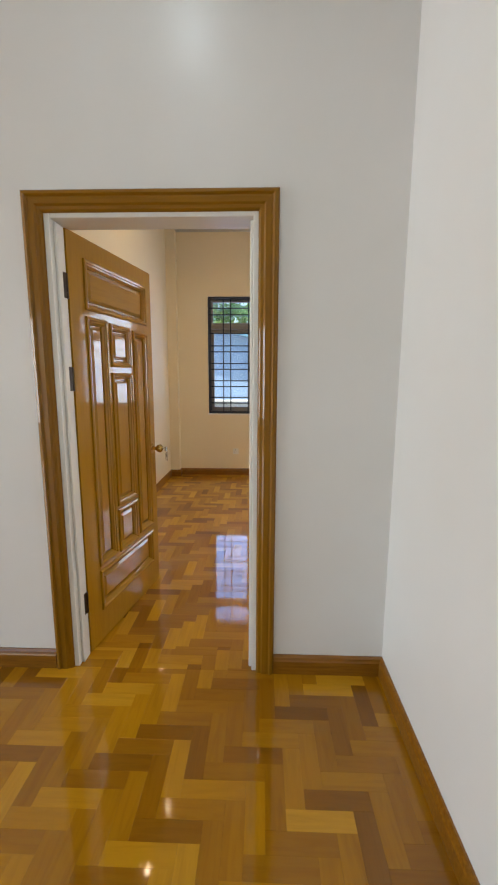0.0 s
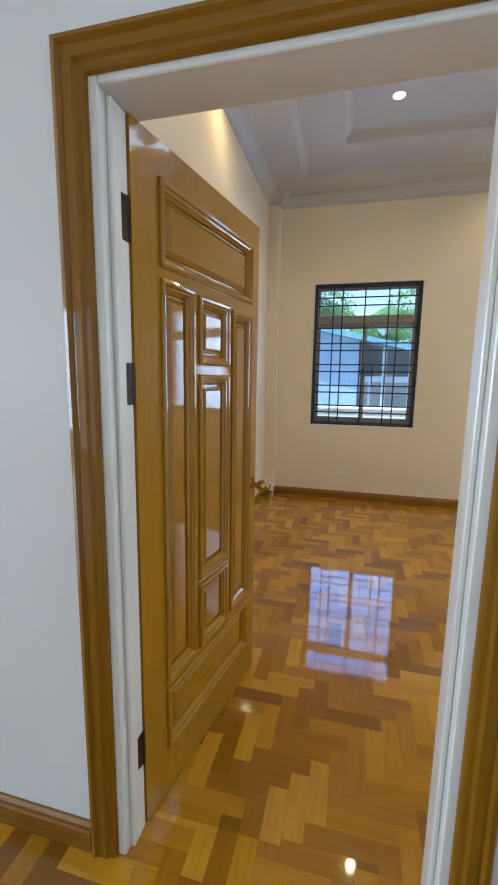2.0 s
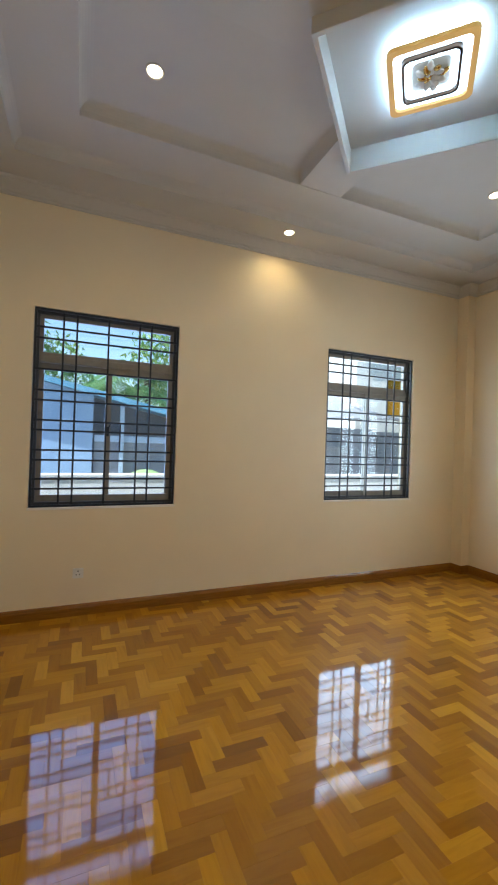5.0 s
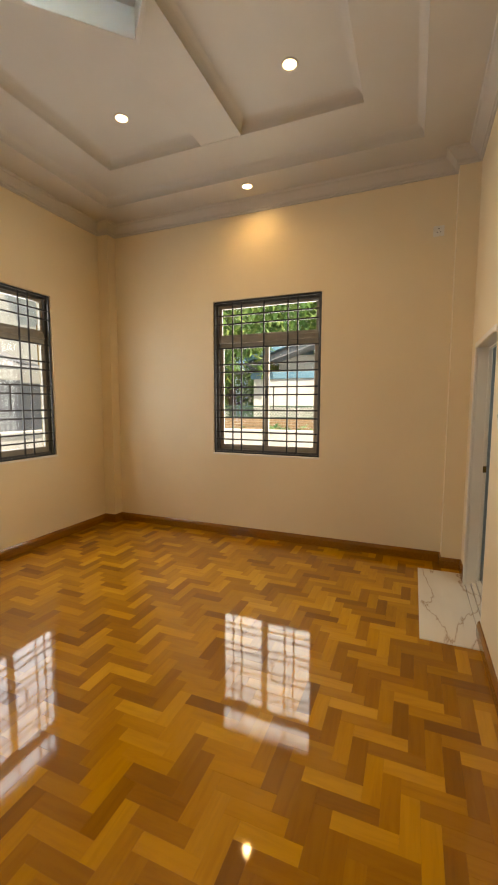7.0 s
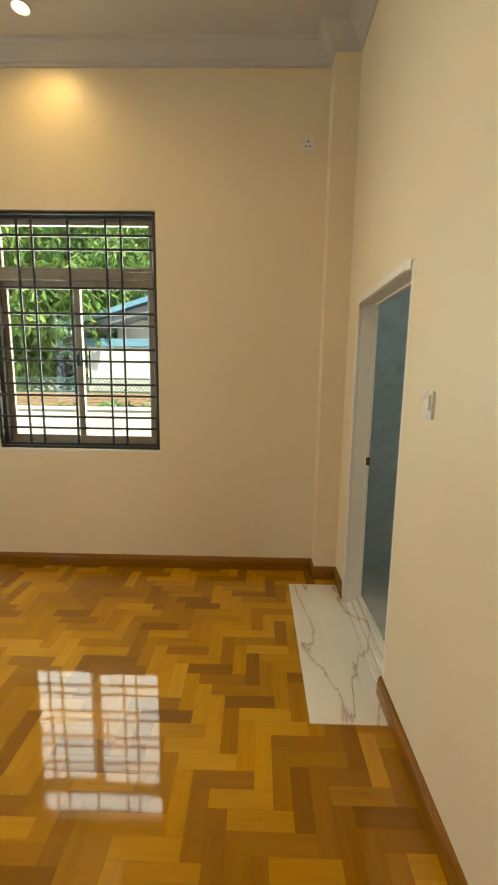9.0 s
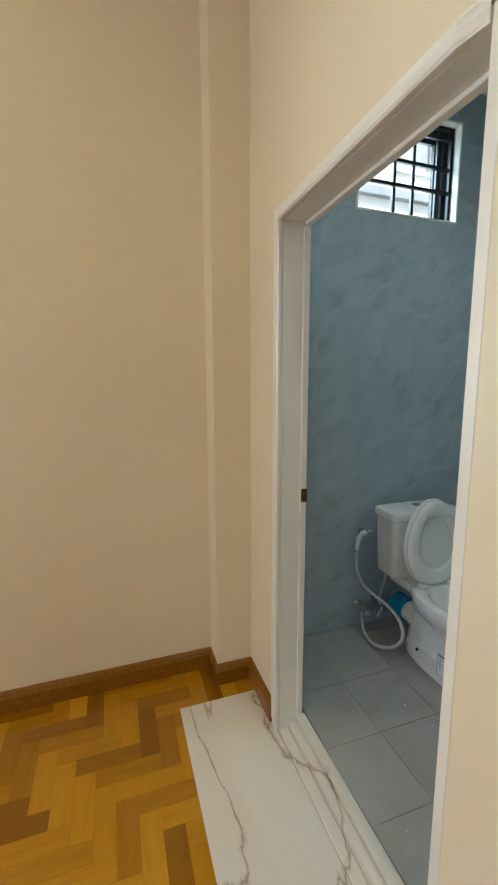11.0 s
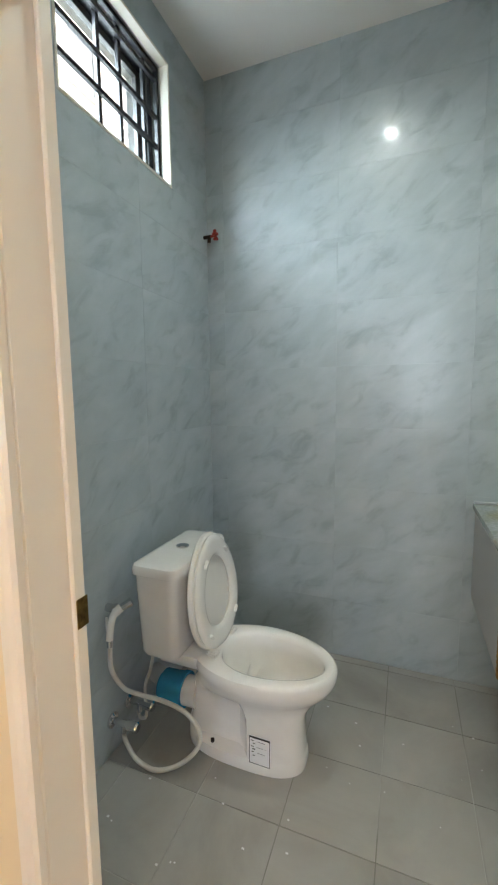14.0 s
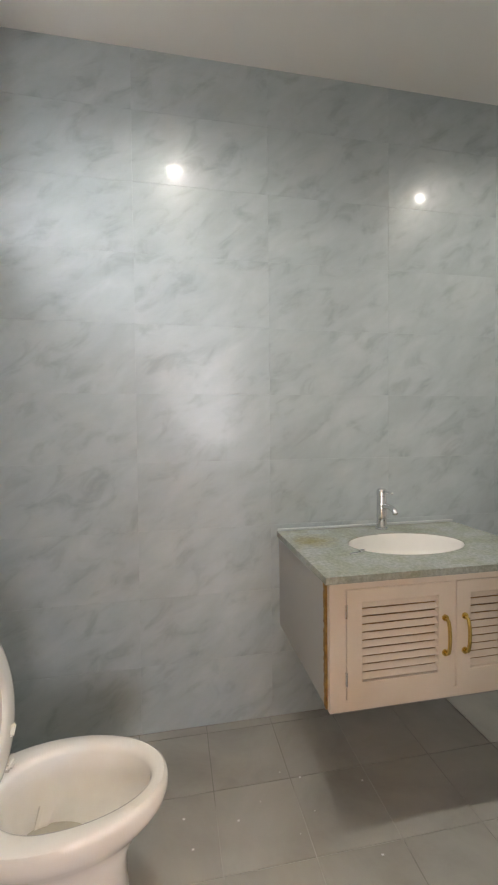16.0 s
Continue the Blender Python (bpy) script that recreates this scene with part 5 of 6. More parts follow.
# ---- switches and sockets ----
def plate(name, label, w, h, m, kind):
    ob = thing(name, label, "wall " + kind)
    bm = bmesh.new()
    box(bm, -w / 2, w / 2, -0.009, 0.0, -h / 2, h / 2, 0.003, 2)
    part("plate", bm, M_PLASTIC, ob)
    if kind == "switch":
        bm = bmesh.new()
        box(bm, -w * 0.32, w * 0.32, -0.014, -0.0095, -h * 0.22, h * 0.36, 0.002, 2)
        part("rocker", bm, M_PLASTIC, ob)
    else:
        for dx, dz, r in ((0, 0.018, 0.0055), (-0.013, -0.010, 0.005), (0.013, -0.010, 0.005)):
            bm = bmesh.new()
            cyl(bm, (dx, -0.0105, dz), (dx, -0.0092, dz), r, n=12)
            part("pin_hole", bm, M_DARK, ob)
    return put(ob, m)


plate("wall_switch", "white rocker light switch on the cream wall", 0.088, 0.098, pose(2.562, S, 1.366, 0, 0, 180), "switch")
plate("wall_socket", "white three-pin socket high on the cream wall", 0.088, 0.088, pose(E, 2.365, 2.948, 0, 0, -90), "socket")
plate("wall_socket", "white socket low on the wall under the window", 0.085, 0.085, pose(-0.37, N, 0.355, 0, 0, 0), "socket")

# ---- living room seen past the wall end ----
bm = bmesh.new()
box(bm, -6.9, -3.8, 4.36, 4.9, 0.0, 0.94, 0.004)
kc = thing("kitchen_counter", "grey laminate kitchen counter with a pale stone top", "counter", "", (0, 0, 0))
part("body", bm, M_GREYPANEL, kc, "grey laminate body")
bm = bmesh.new()
box(bm, -7.0, -3.7, 4.28, 4.95, 0.941, 0.985, 0.006, 2)
part("worktop", bm, M_MARBLE, kc, "pale stone worktop")
# grey block added where the wall above the window lies in shade
bm = bmesh.new()
box(bm, -7.9, -4.2, 5.62, N - 0.002, 2.6, 3.35, 0.004)
solid("shade_block", bm, M_GREYPANEL, "grey block standing in for the shaded wall above the kitchen window", "cupboard")

# ---- outside: ground, walls, houses, trees ----
bm = bmesh.new()
slab(bm, "z", -0.62, -0.60, -300, 300, -300, 300, [(-8.2, E + 0.2, -4.2, N + 0.2)])
solid("ground", bm, M_SOIL, "pale concrete yard and earth round the house", "ground", "structure")
bm = bmesh.new()
box(bm, -8.3, E + 0.2, -4.3, -4.201, -0.62, -0.0)
box(bm, -8.3, E + 0.2, N + 0.201, N + 0.3, -0.62, -0.0)
box(bm, E + 0.201, E + 0.3, -4.2, N + 0.2, -0.62, -0.0)
solid("plinth", bm, M_EXTWHITE, "pale rendered plinth of the house", "plinth", "structure")


def boundary(name, x0, x1, y0, y1, top, label):
    bm = bmesh.new()
    box(bm, x0, x1, y0, y1, -0.6, top, 0.01)
    box(bm, x0 - 0.03, x1 + 0.03, y0 - 0.03, y1 + 0.03, top + 0.0005, top + 0.05, 0.01)
    return solid(name, bm, M_EXTWHITE, label, "garden wall", "structure")


boundary("garden_wall_north", -9.0, 8.0, 9.0, 9.15, 0.90, "low white rendered garden wall with a coping")
boundary("garden_wall_east", 8.0, 8.15, -6.0, 8.99, 0.86, "low white rendered garden wall with a coping facing the trees")

rnd = random.Random(11)


def leaf_cloud(name, centres, count, size, material, parent, flat=0.5, droop=0.4):
    """Many small bent leaves in clumps about the centres."""
    vs, fs = [], []
    for _ in range(count):
        c, r = rnd.choice(centres)
        d = Vector((rnd.gauss(0, 1), rnd.gauss(0, 1), rnd.gauss(0, 0.8)))
        d = d.normalized() * r * (0.55 + 0.5 * rnd.random())
        p = Vector(c) + d
        ax = Vector((rnd.uniform(-1, 1), rnd.uniform(-1, 1), rnd.uniform(-1, 0.25) - droop)).normalized()
        sd = ax.cross(Vector((rnd.uniform(-1, 1), rnd.uniform(-1, 1), 1))).normalized()
        nn = ax.cross(sd)
        L = size * rnd.uniform(0.7, 1.3)
        w = L * 0.16
        i = len(vs)
        vs += [p, p + ax * L * 0.45 + sd * w + nn * L * 0.05, p + ax * L + nn * -L * 0.08, p + ax * L * 0.45 - sd * w + nn * L * 0.05]
        fs.append((i, i + 1, i + 2, i + 3))
    me = bpy.data.meshes.new(name)
    me.from_pydata([tuple(v) for v in vs], [], fs)
    me.materials.append(material)
    ob = new(name, me)
    ob.parent = parent
    return ob


def tree(x, y, height, spread, count, size, label):
    t = thing("tree", label, "tree", "trees beyond the garden wall", (x, y, -0.6))
    bm = bmesh.new()
    trunk = spline([(0, 0, 0), (0.1, 0.05, height * 0.2), (0.0, 0.12, height * 0.4), (0.1, 0.0, height * 0.6)], 5)
    for a, b, k in zip(trunk, trunk[1:], range(99)):
        cyl(bm, a, b, 0.22 - 0.009 * k, 0.22 - 0.009 * (k + 1), 12)
    centres = []
    for k in range(15):
        a = 2.4 * k + rnd.uniform(-0.3, 0.3)
        z = height * (0.30 + 0.65 * k / 15) + rnd.uniform(-0.3, 0.3)
        r = spread * math.sin(math.pi * (0.25 + 0.68 * k / 15)) * rnd.uniform(0.6, 1.0)
        p = (r * math.cos(a), r * math.sin(a), z)
        cyl(bm, (0.05, 0.05, min(z * 0.8, height * 0.58)), p, 0.06, 0.015, 8)
        centres.append((p, spread * rnd.uniform(0.32, 0.5)))
    part("trunk", bm, M_BARK, t, "grey-brown trunk and limbs", True)
    leaf_cloud("crown", centres, count, size, M_LEAF, t)
    return t


tree(15.5, 9.5, 8.0, 3.2, 14000, 0.42, "dense green mango tree with drooping leaf clusters")
tree(18.5, 6.0, 9.0, 3.6, 13000, 0.42, "dense green mango tree behind the white building")
tree(17.0, 13.5, 8.5, 3.4, 12000, 0.42, "dense green mango tree")
tree(20.0, 1.5, 9.0, 3.6, 6000, 0.36, "dense green mango tree")
tree(-4.0, 21.5, 8.5, 3.2, 6000, 0.36, "leafy garden tree behind the blue-grey house")
tree(4.8, 23.0, 8.5, 3.2, 5000, 0.36, "leafy garden tree behind the blue-grey house")


def palm(x, y, height, label):
    t = thing("palm_tree", label, "palm", "", (x, y, -0.6))
    bm = bmesh.new()
    pts = spline([(0, 0, 0), (0.15, 0, height * 0.4), (0.0, 0.1, height)], 8)
    for a, b in zip(pts, pts[1:]):
        cyl(bm, a, b, 0.15, 0.13, 12)
    part("trunk", bm, M_BARK, t, "ringed palm trunk", True)
    for k in range(24):
        a = 2.4 * k
        lift = rnd.uniform(0.2, 1.1)
        d = Vector((math.cos(a), math.sin(a), 0))
        rib = spline([(0, 0, height), tuple(d * 0.9 + Vector((0, 0, height + 0.5 * lift))), tuple(d * 1.9 + Vector((0, 0, height + 0.3 * lift - 0.3))), tuple(d * 2.7 + Vector((0, 0, height - 1.2 + 0.4 * lift)))], 7)
        vs, fs = [], []
        s = Vector((-d.y, d.x, 0))
        for i, p in enumerate(rib[1:]):
            for sg in (-1, 1):
                L = 0.55 * (1 - abs(i / len(rib) - 0.45))
                q = p + s * sg * L + d * 0.25 + Vector((0, 0, -0.28))
                j = len(vs)
                vs += [p, p + d * 0.05, q, p - d * 0.03]
                fs.append((j, j + 1, j + 2, j + 3))
                p2 = p + d * 0.05
                q2 = q + d * 0.06
                j = len(vs)
                vs += [p2, p2 + d * 0.05, q2, p2 - d * 0.02]
                fs.append((j, j + 1, j + 2, j + 3))
        me = bpy.data.meshes.new("frond")
        me.from_pydata([tuple(v) for v in vs], [], fs)
        me.materials.append(M_PALM)
        f = new("frond", me)
        f.parent = t
    return t


palm(0.9, 19.5, 3.9, "coconut palm with arching feathery fronds")
palm(2.2, 20.5, 4.9, "tall coconut palm with arching feathery fronds")
palm(-2.2, 21.0, 5.2, "tall coconut palm behind the blue-grey house")


def roof_part(house, pts_low, pts_high, thick, name, material, label):
    bm = bmesh.new()
    loft(bm, [[Vector(p) + Vector((0, 0, z)) for p in (*pts_low, *pts_high)] for z in (0, thick)])
    return part(name, bm, material, house, label)


# pale blue-grey house to the north
h1 = thing("neighbour_house", "blue-grey single-storey house with a blue sheet roof", "house", "", (0, 0, 0))
bm = bmesh.new()


def eaves(x):
    """Height of the falling roof edge of the blue-grey house."""
    return 2.73 - 0.222 * x


loft(bm, [[(-6.0, y, -0.6), (-0.10, y, -0.6), (-0.10, y, eaves(-0.1) + 0.02), (-6.0, y, eaves(-6.0) + 0.02)] for y in (15.0, 15.2)])
box(bm, -0.30, -0.10, 15.2, 16.2, -0.6, 2.7)
part("wall", bm, M_HOUSEBLUE, h1, "pale blue rendered wall, deepened with sky-blue shade")
# dark grey here is the porch's shaded interior, put into the wall colour
bm = bmesh.new()
loft(bm, [[(-0.09, y, -0.6), (4.2, y, -0.6), (4.2, y, eaves(4.2) + 0.08), (-0.09, y, eaves(-0.09) + 0.08)] for y in (16.2, 16.4)])
part("porch_wall", bm, M_HOUSEGREY, h1, "back wall of the porch, its shade put into the grey")
bm = bmesh.new()
box(bm, 0.35, 1.15, 16.15, 16.20, 0.5, 1.7)
part("window", bm, M_GREYPANEL, h1, "dark window")
bm = bmesh.new()
box(bm, 1.9, 2.9, 16.15, 16.20, -0.6, 1.6)
part("door", bm, M_HOUSEGREY, h1, "grey door")
for x in (0.66, 2.25, 3.6):
    bm = bmesh.new()
    box(bm, x, x + 0.12, 15.0, 15.12, -0.6, eaves(x + 0.12))
    part("porch_post", bm, M_PORCHPOST, h1, "slim pale porch post")
bm = bmesh.new()
box(bm, -0.05, 4.2, 15.15, 15.21, -0.6, 1.42)
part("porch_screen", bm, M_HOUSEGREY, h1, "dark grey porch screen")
bm = bmesh.new()
box(bm, -0.05, 4.2, 15.10, 15.24, 1.425, 1.62, 0.01)
for x in (0.25, 1.5, 2.9):
    box(bm, x, x + 0.07, 15.11, 15.145, -0.6, 1.42)
part("porch_rail", bm, M_PORCHPOST, h1, "pale blue porch rail")
roof_part(h1, [(-6.5, 14.5, eaves(-6.5)), (4.4, 14.5, eaves(4.4))], [(4.4, 18.5, eaves(4.4) + 0.25), (-6.5, 18.5, eaves(-6.5) + 0.25)], 0.16, "roof", M_BLUEROOF, "blue sheet metal roof")
bm = bmesh.new()
for v in ((1.35, 14.2, 0.35), ):
    bmesh.ops.create_uvsphere(bm, u_segments=20, v_segments=12, radius=0.75, matrix=Matrix.Translation(v) @ Matrix.Diagonal((0.95, 0.8, 0.85, 1)))
solid("covered_tank", bm, M_GREENCLOTH, "pale green rounded water tank by the porch", "tank", smooth=True)
bpy.data.objects["covered_tank"].location.z = -0.31

# white and grey houses to the north-east, seen past the corner
h2 = thing("white_house", "white two-storey house with a wooden window shutter", "house", "", (0, 0, 0))
bm = bmesh.new()
slab(bm, "y", 18.0, 18.2, 11.5, 22.0, -0.6, 7.0, [(13.3, 14.3, 3.1, 4.9), (16.5, 17.5, 3.1, 4.9)])
box(bm, 11.5, 11.7, 18.2, 24.0, -0.6, 7.0)
part("wall", bm, M_EXTWHITE, h2, "white rendered wall")
for x in (13.3, 16.5):
    bm = bmesh.new()
    box(bm, x, x + 1.0, 18.1, 18.16, 3.1, 4.9, 0.01)
    wd = part("window", bm, M_TEAK_Z, h2, "brown wooden shutter")
roof_part(h2, [(11.0, 17.4, 7.0), (22.5, 17.4, 7.0)], [(22.5, 21.0, 8.6), (11.0, 21.0, 8.6)], 0.12, "roof", M_HOUSEGREY, "grey sheet roof")
h3 = thing("low_shed", "low grey shed with a pale pitched roof", "shed", "", (0, 0, 0))
bm = bmesh.new()
slab(bm, "y", 14.5, 14.7, 6.2, 9.6, -0.6, 2.2, [(7.1, 8.7, -0.6, 1.5)])
slab(bm, "y", 14.9, 15.1, 9.7, 13.8, -0.6, 2.15)
part("wall", bm, M_HOUSEGREY, h3, "grey rendered wall")
bm = bmesh.new()
box(bm, 7.1, 8.7, 14.62, 14.66, -0.6, 1.5)
part("gate", bm, M_GREYPANEL, h3, "dark shutter door")
roof_part(h3, [(6.0, 14.0, 2.35), (10.0, 14.0, 2.55)], [(10.0, 17.0, 3.6), (6.0, 17.0, 3.5)], 0.08, "roof", M_GREYPANEL, "pale grey sheet roof")
roof_part(h3, [(9.4, 14.2, 2.75), (14.2, 14.2, 2.05)], [(14.2, 17.0, 2.6), (9.4, 17.0, 3.4)], 0.08, "roof", M_HOUSEGREY, "dark sheet roof")
bm = bmesh.new()
box(bm, 5.2, 7.5, 20.0, 20.2, -0.6, 5.2)
box(bm, 7.5, 10.5, 21.5, 21.7, -0.6, 4.6)
solid("far_house", bm, M_EXTWHITE, "far pale house wall", "house")

# white building with the blue roof to the east
h4 = thing("white_outbuilding", "white rendered outbuilding with a sloping blue-edged roof", "house", "", (0, 0, 0))
bm = bmesh.new()
box(bm, 13.0, 13.2, -6.0, 7.6, -0.6, 2.40)
slab(bm, "x", 13.6, 13.7, -6.0, 6.9, 2.4, 3.1)
part("wall", bm, M_EXTWHITE, h4, "white rendered wall")
bm = bmesh.new()
box(bm, 12.94, 13.0, -6.0, 7.7, 2.28, 2.50, 0.01)
part("blue_band", bm, M_BLUEROOF, h4, "blue painted eaves band")
bm = bmesh.new()
loft(bm, [[(x, 8.5, 2.60), (x, 1.0, 4.95), (x, -6.5, 2.6), (x, -6.5, 2.72), (x, 1.0, 5.09), (x, 8.5, 2.74)] for x in (12.6, 15.5)])
part("roof", bm, M_BLUEROOF, h4, "blue sheet metal roof")
bm = bmesh.new()
loft(bm, [[(x, 8.2, 2.45), (x, 1.0, 4.72), (x, -6.3, 2.45), (x, -6.3, 2.598), (x, 1.0, 4.945), (x, 8.3, 2.598)] for x in (12.75, 13.55)])
part("soffit", bm, M_HOUSEGREY, h4, "grey soffit")
# brick wall with a lattice on top
bwall = thing("brick_wall", "low brown brick wall topped with a green lattice", "garden wall", "", (0, 0, 0))
bm = bmesh.new()
box(bm, 10.62, 10.7, -5, 9.0, -0.6, 1.05)
part("core", bm, M_EXTWHITE, bwall, "mortar core")
bm = bmesh.new()
box(bm, 10.6, 10.64, -5, 9.0, 1.36, 1.40)
box(bm, 10.6, 10.64, -5, 9.0, 1.05, 1.09)
for k in range(160):
    y = -5 + k * 0.088
    for s in (-1, 1):
        a, b = (y, 1.08), (y + s * 0.29, 1.37)
        vs = [bm.verts.new(p) for p in ((10.61 + 0.01 * s, a[0] - 0.012, a[1]), (10.61 + 0.01 * s, a[0] + 0.012, a[1]), (10.61 + 0.01 * s, b[0] + 0.012, b[1]), (10.61 + 0.01 * s, b[0] - 0.012, b[1]))]
        bm.faces.new(vs)
part("lattice", bm, M_LATTICE, bwall, "green painted lattice")
bt = bmesh.new()
box(bt, -0.02, 0.02, -0.10, 0.10, -0.033, 0.033, 0.004)
brick_mesh = mesh_of(bt, "brick", M_BRICK)
for row in range(5):
    for j in range(30):
        b = new("brick", brick_mesh)
        b.parent = bwall
        b.location = (10.60, 3.0 + (j + (row % 2) * 0.5) * 0.213, 0.70 + row * 0.077)
pl = thing("hedge", "low bright green leafy plants along the brick wall", "plants", "", (10.2, 5.0, 0.0))
leaf_cloud("leaves", [((rnd.uniform(-0.3, 0.3), y, rnd.uniform(0.3, 0.75)), 0.35) for y in np.linspace(-3, 4, 26)], 2600, 0.26, M_PALM, pl)
bm = bmesh.new()
for y in np.linspace(-3, 4, 15):
    cyl(bm, (0, y, -0.6), (0.05, y + 0.1, 0.6), 0.02, 0.01, 6)
part("stems", bm, M_BARK, pl, "thin stems")
# pale building seen from the bathroom window
h5 = thing("tall_house", "tall white neighbouring house with grey windows and ledges", "house", "", (0, 0, 0))
bm = bmesh.new()
wins = [(y, y + 0.8, z, z + 1.1) for z in (2.6, 5.5, 7.6) for y in (-8.2, -6.7, -5.2, -3.7)]
slab(bm, "x", 9.5, 9.7, -10.0, 3.0, -0.6, 9.5, wins)
part("wall", bm, M_EXTWHITE, h5, "white rendered wall")
for y0, y1, z0, z1 in wins:
    bm = bmesh.new()
    box(bm, 9.58, 9.62, y0, y1, z0, z1)
    win = part("window", bm, M_GREYPANEL, h5, "grey shuttered window")
    bm = bmesh.new()
    box(bm, 9.44, 9.50, y0 - 0.08, y1 + 0.08, z0 - 0.09, z0 - 0.01, 0.01)
    part("sill", bm, M_EXTWHITE, win)
for z in (4.9, 7.0):
    bm = bmesh.new()
    box(bm, 9.38, 9.50, -10.0, 3.0, z, z + 0.16, 0.01)
    part("ledge", bm, M_HOUSEGREY, h5, "grey floor ledge")

# ---- bathroom tiles ----
TH, TW, J = 0.2735, 0.54, 0.0003


def tile_mesh(w, h, t, name, material, bev=0.0005):
    bm = bmesh.new()
    a, b = w / 2 - J / 2, h / 2 - J / 2
    loft(bm, [[(-a, 0, -b), (a, 0, -b), (a, 0, b), (-a, 0, b)], [(-a, -t + bev, -b), (a, -t + bev, -b), (a, -t + bev, b), (-a, -t + bev, b)],
              [(-a + bev, -t, -b + bev), (a - bev, -t, -b + bev), (a - bev, -t, b - bev), (-a + bev, -t, b - bev)]])
    return mesh_of(bm, name, material)


tcache = {}


def tiles(owner, u0, u1, z0, z1, place, ustart, holes=()):
    """Covers a wall with tiles; place(u, z) gives the pose of a tile's middle."""
    k = 0
    us = [u0]
    u = ustart
    while u < u1:
        if u > u0 + 0.002:
            us.append(u)
        u += TW
    us.append(u1)
    zs = [z0]
    z = 0.06
    while z < z1:
        if z > z0 + 0.002:
            zs.append(z)
        z += TH
    zs.append(z1)
    for i in range(len(us) - 1):
        for j in range(len(zs) - 1):
            cells = [(us[i], us[i + 1], zs[j], zs[j + 1])]
            for h in holes:
                nxt = []
                for a, b, c, d in cells:
                    if h[0] >= b or h[1] <= a or h[2] >= d or h[3] <= c:
                        nxt.append((a, b, c, d))
                        continue
                    if h[2] > c:
                        nxt.append((a, b, c, h[2]))
                    if h[3] < d:
                        nxt.append((a, b, h[3], d))
                    c2, d2 = max(c, h[2]), min(d, h[3])
                    if h[0] > a:
                        nxt.append((a, h[0], c2, d2))
                    if h[1] < b:
                        nxt.append((h[1], b, c2, d2))
                cells = nxt
            for a, b, c, d in cells:
                if b - a < 0.004 or d - c < 0.004:
                    continue
                key = (round(b - a, 3), round(d - c, 3))
                if key not in tcache:
                    tcache[key] = tile_mesh(b - a, d - c, 0.002, "tile", M_TILE)
                t = new("tile", tcache[key])
                t.parent = owner
                t.matrix_basis = place((a + b) / 2, (c + d) / 2)


tiles(bpy.data.objects["wall_bath_south"], BW, BE, BZ, BTOP, lambda u, z: pose(u, BS - 0.002, z, 0, 0, 180), 3.403 - 4 * TW)
tiles(bpy.data.objects["wall_bath_east"], BS, BJ - 0.001, BZ, BTOP, lambda u, z: pose(BE + 0.002, u, z, 0, 0, -90), BS + TW, [BWIN])
# floor tiles
FT = 0.268
for i in range(-11, 4):
    for j in range(-5, 3):
        x0, x1 = 3.413 + i * FT, 3.413 + (i + 1) * FT
        y0, y1 = 1.469 + j * FT, 1.469 + (j + 1) * FT
        x0, x1, y0, y1 = max(x0, BW + 0.001), min(x1, BE - 0.001), max(y0, BS + 0.001), min(y1, BJ - 0.011)
        if x1 - x0 < 0.01 or y1 - y0 < 0.01:
            continue
        key = ("f", round(x1 - x0, 3), round(y1 - y0, 3))
        if key not in tcache:
            tcache[key] = tile_mesh(x1 - x0 - 0.0024, y1 - y0 - 0.0024, 0.008, "tile", M_FTILE)
        t = new("tile", tcache[key])
        t.parent = bath_floor
        t.matrix_basis = pose((x0 + x1) / 2, (y0 + y1) / 2, BZ - 0.008, -90, 0, 0)

rnd2 = random.Random(21)
bm = bmesh.new()
for _ in range(46):
    x, y, r = rnd2.uniform(2.6, 3.9), rnd2.uniform(0.9, 1.88), rnd2.uniform(0.0012, 0.004)
    if 3.33 < x < 3.95 and 1.08 < y < 1.40:
        continue
    box(bm, x - r, x + r, y - r * 0.7, y + r * 0.7, BZ, BZ + 0.0012)
solid("paint_flecks", bm, M_PAPER, "tiny white paint flecks scattered on the grey floor tiles", "debris", "stuff")

# ---- parquet ----
PL, PW, GAP, BEV = 0.225, 0.0675, 0.0002, 0.0003


def block_geometry(x0, x1, y0, y1, z, along_x):
    a0, a1, b0, b1 = x0 + GAP / 2, x1 - GAP / 2, y0 + GAP / 2, y1 - GAP / 2
    v = [(a0, b0, z - 0.012), (a1, b0, z - 0.012), (a1, b1, z - 0.012), (a0, b1, z - 0.012),
         (a0, b0, z - BEV), (a1, b0, z - BEV), (a1, b1, z - BEV), (a0, b1, z - BEV),
         (a0 + BEV, b0 + BEV, z), (a1 - BEV, b0 + BEV, z), (a1 - BEV, b1 - BEV, z), (a0 + BEV, b1 - BEV, z)]
    f = [(8, 9, 10, 11)] + [(i, (i + 1) % 4, 4 + (i + 1) % 4, 4 + i) for i in range(4)] + [(4 + i, 4 + (i + 1) % 4, 8 + (i + 1) % 4, 8 + i) for i in range(4)]
    return v, f


def block_uv(me, turned):
    uv = me.uv_layers.new(name="grain")
    co = np.zeros(len(me.vertices) * 3)
    me.vertices.foreach_get("co", co)
    co = co.reshape(-1, 3)
    li = np.zeros(len(me.loops), int)
    me.loops.foreach_get("vertex_index", li)
    p = co[li][:, :2]
    t = turned[li]
    out = np.where(t[:, None], p[:, ::-1], p)
    uv.data.foreach_set("uv", out.ravel())


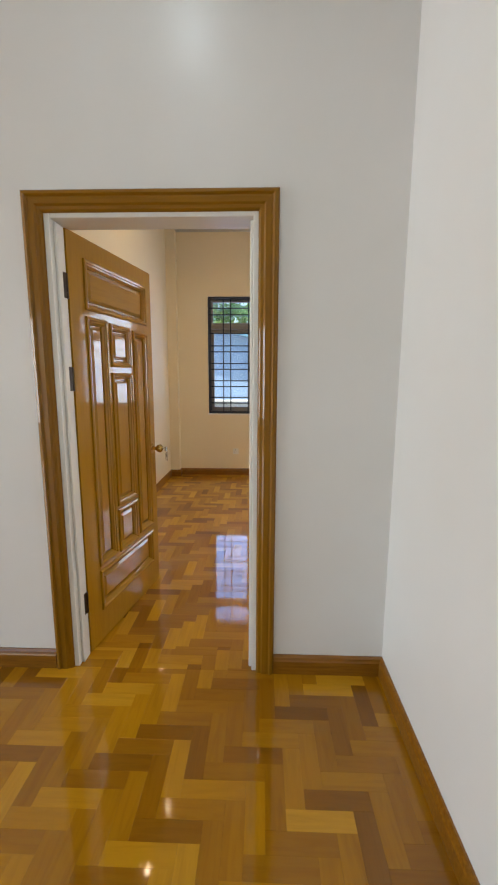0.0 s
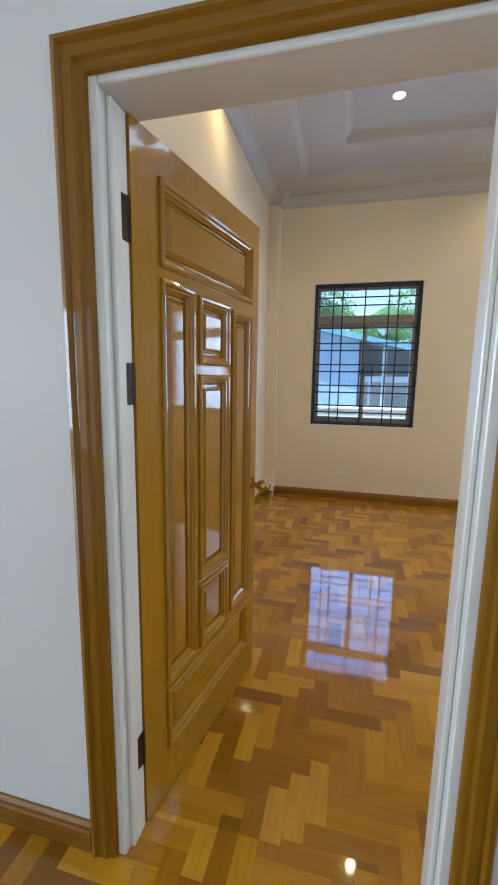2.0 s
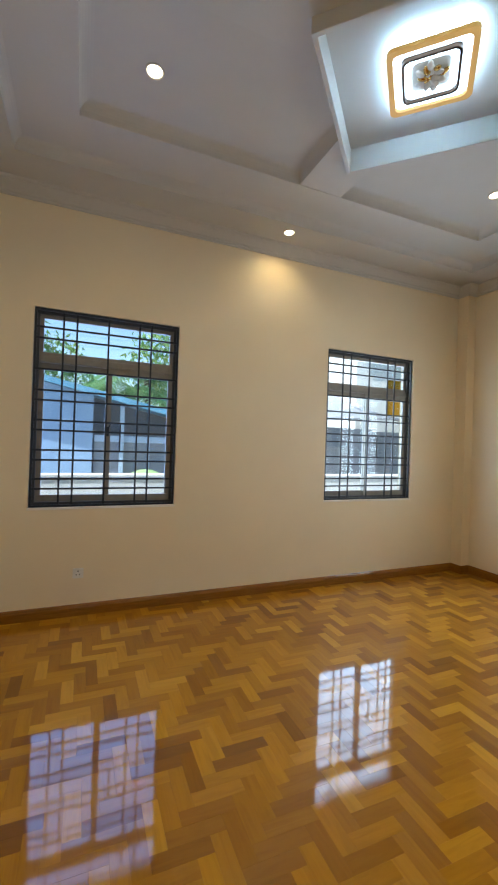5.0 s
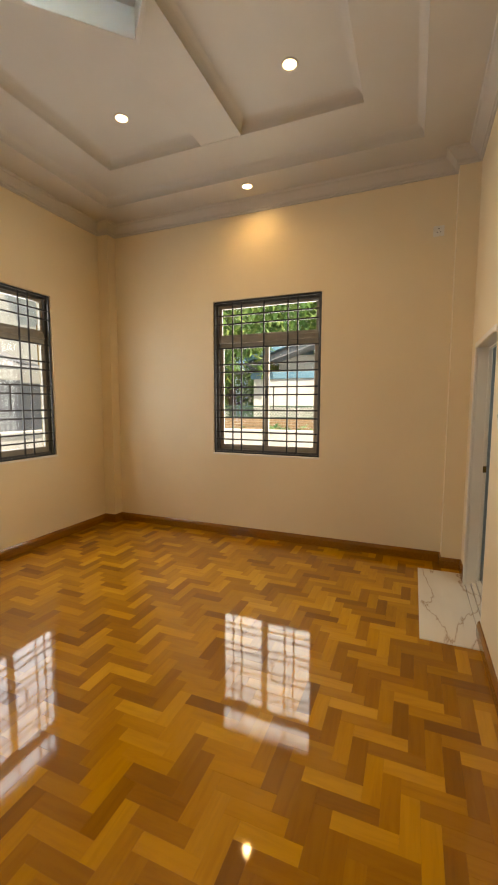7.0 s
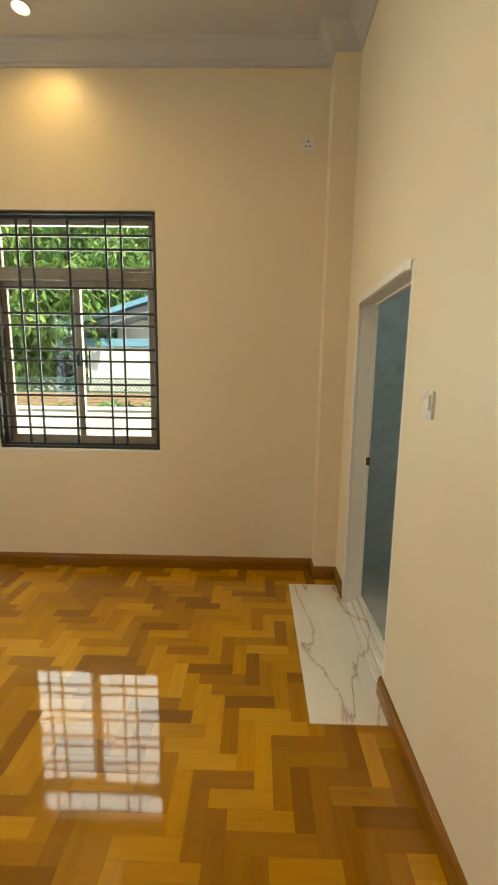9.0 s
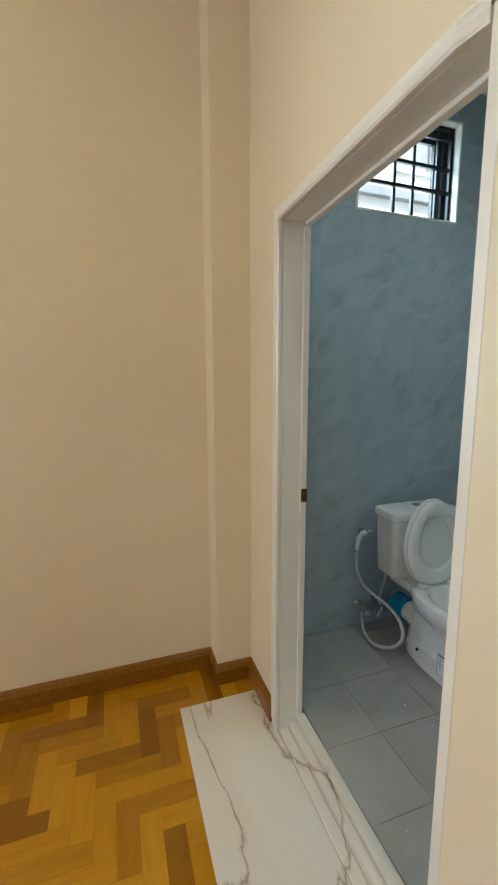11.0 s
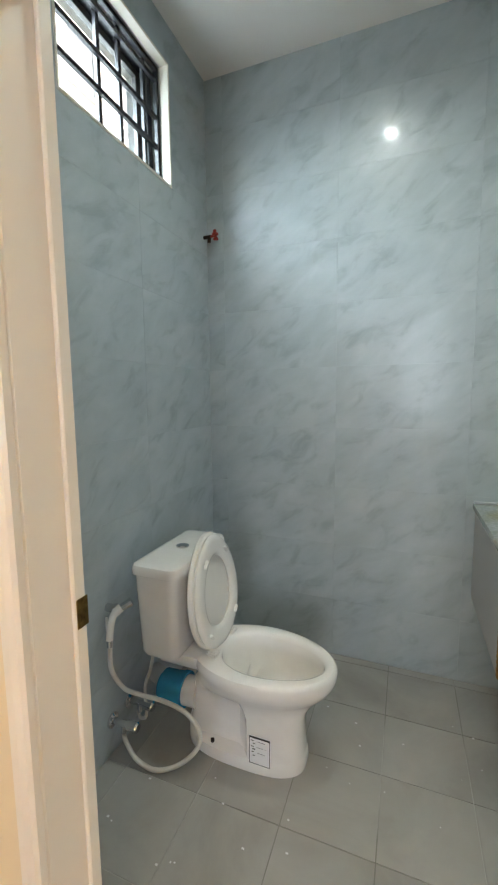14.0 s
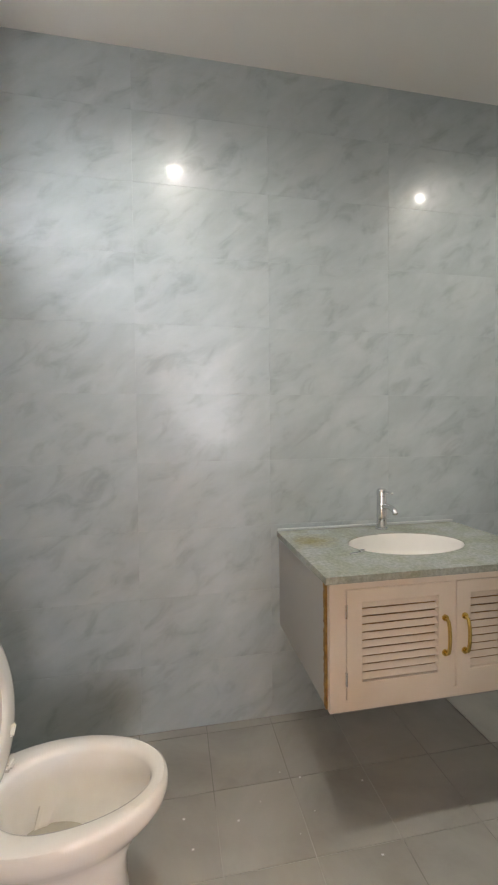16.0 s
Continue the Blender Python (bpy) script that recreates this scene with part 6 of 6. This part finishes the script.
def parquet_floor(name, regions, label, near):
    """Herringbone blocks over axis-aligned regions; those inside the near stretch are blocks of their own."""
    bm = bmesh.new()
    for x0, x1, y0, y1 in regions:
        box(bm, x0, x1, y0, y1, -0.029, -0.013)
    floor = solid(name, bm, M_SUBFLOOR, label, "floor", "structure")
    vs, fs, tn = [], [], []
    singles = []
    X0, X1 = min(r[0] for r in regions), max(r[1] for r in regions)
    Y0, Y1 = min(r[2] for r in regions), max(r[3] for r in regions)
    reach = int((X1 - X0 + Y1 - Y0) / PW) + 8
    rz = random.Random(7)
    ox, oy = 2.012, 2.68
    for a in range(-reach, reach):
        for b in range(-40, 41):
            bx, by = ox + a * PW + b * PL, oy + a * PW - b * PL
            if bx < X0 - 0.6 or bx > X1 + 0.6 or by < Y0 - 0.6 or by > Y1 + 0.6:
                continue
            for px0, px1, py0, py1, alx in ((bx, bx + PL, by, by + PW, True), (bx, bx + PW, by + PW, by + PW + PL, False)):
                for r in regions:
                    c = (max(px0, r[0]), min(px1, r[1]), max(py0, r[2]), min(py1, r[3]))
                    if c[1] - c[0] < 0.003 or c[3] - c[2] < 0.003:
                        continue
                    whole = c == (px0, px1, py0, py1)
                    dz = rz.uniform(-0.0002, 0.0002)
                    if whole and near and near[0] < px0 and px1 < near[1] and near[2] < py0 and py1 < near[3]:
                        singles.append((px0, py0, alx, dz, rz.uniform(-0.0012, 0.0012), rz.uniform(-0.0012, 0.0012)))
                        continue
                    v, f = block_geometry(*c, dz, alx)
                    tx, ty = rz.uniform(-0.0012, 0.0012), rz.uniform(-0.0012, 0.0012)
                    mx, my = (c[0] + c[1]) / 2, (c[2] + c[3]) / 2
                    n0 = len(vs)
                    vs += [(x, y, z + (x - mx) * tx + (y - my) * ty) for x, y, z in v]
                    fs += [tuple(i + n0 for i in q) for q in f]
                    tn += [not alx] * 12
    me = bpy.data.meshes.new("parquet_blocks")
    me.from_pydata(vs, [], fs)
    me.materials.append(M_PARQUET)
    block_uv(me, np.array(tn))
    rest = new("parquet_blocks", me)
    rest.parent = floor
    tagged(rest, kind="stuff")
    shared = {}
    for alx in (True, False):
        v, f = block_geometry(0, PL if alx else PW, 0, PW if alx else PL, 0, alx)
        m2 = bpy.data.meshes.new("parquet_block")
        m2.from_pydata(v, [], f)
        m2.materials.append(M_PARQUET)
        block_uv(m2, np.array([not alx] * 12))
        shared[alx] = m2
    for x, y, alx, dz, tx, ty in singles[:300]:
        o = new("parquet_block", shared[alx])
        o.parent = floor
        o.matrix_basis = Matrix.Translation((x, y, dz)) @ Euler((ty, -tx, 0)).to_matrix().to_4x4()
    return floor


parquet_floor("floor", [(W, E, S, N), (DOOR[0] - 0.028, DOOR[1] + 0.028, C, S)], "glossy golden-brown herringbone wood parquet", (-0.95, 2.65, 2.07, 3.35))
parquet_floor("floor_corridor", [(-8.0, 0.6, -2.5, C), (-8.0, W - 0.195, C, N)], "glossy golden-brown herringbone wood parquet in the corridor", None)

# ---- the plan brought to life size ----
for ob in list(scene.objects):
    if ob.parent is None and ob is not cam and ob is not sun:
        ob.matrix_basis = Matrix.Scale(LIFE, 4) @ ob.matrix_basis
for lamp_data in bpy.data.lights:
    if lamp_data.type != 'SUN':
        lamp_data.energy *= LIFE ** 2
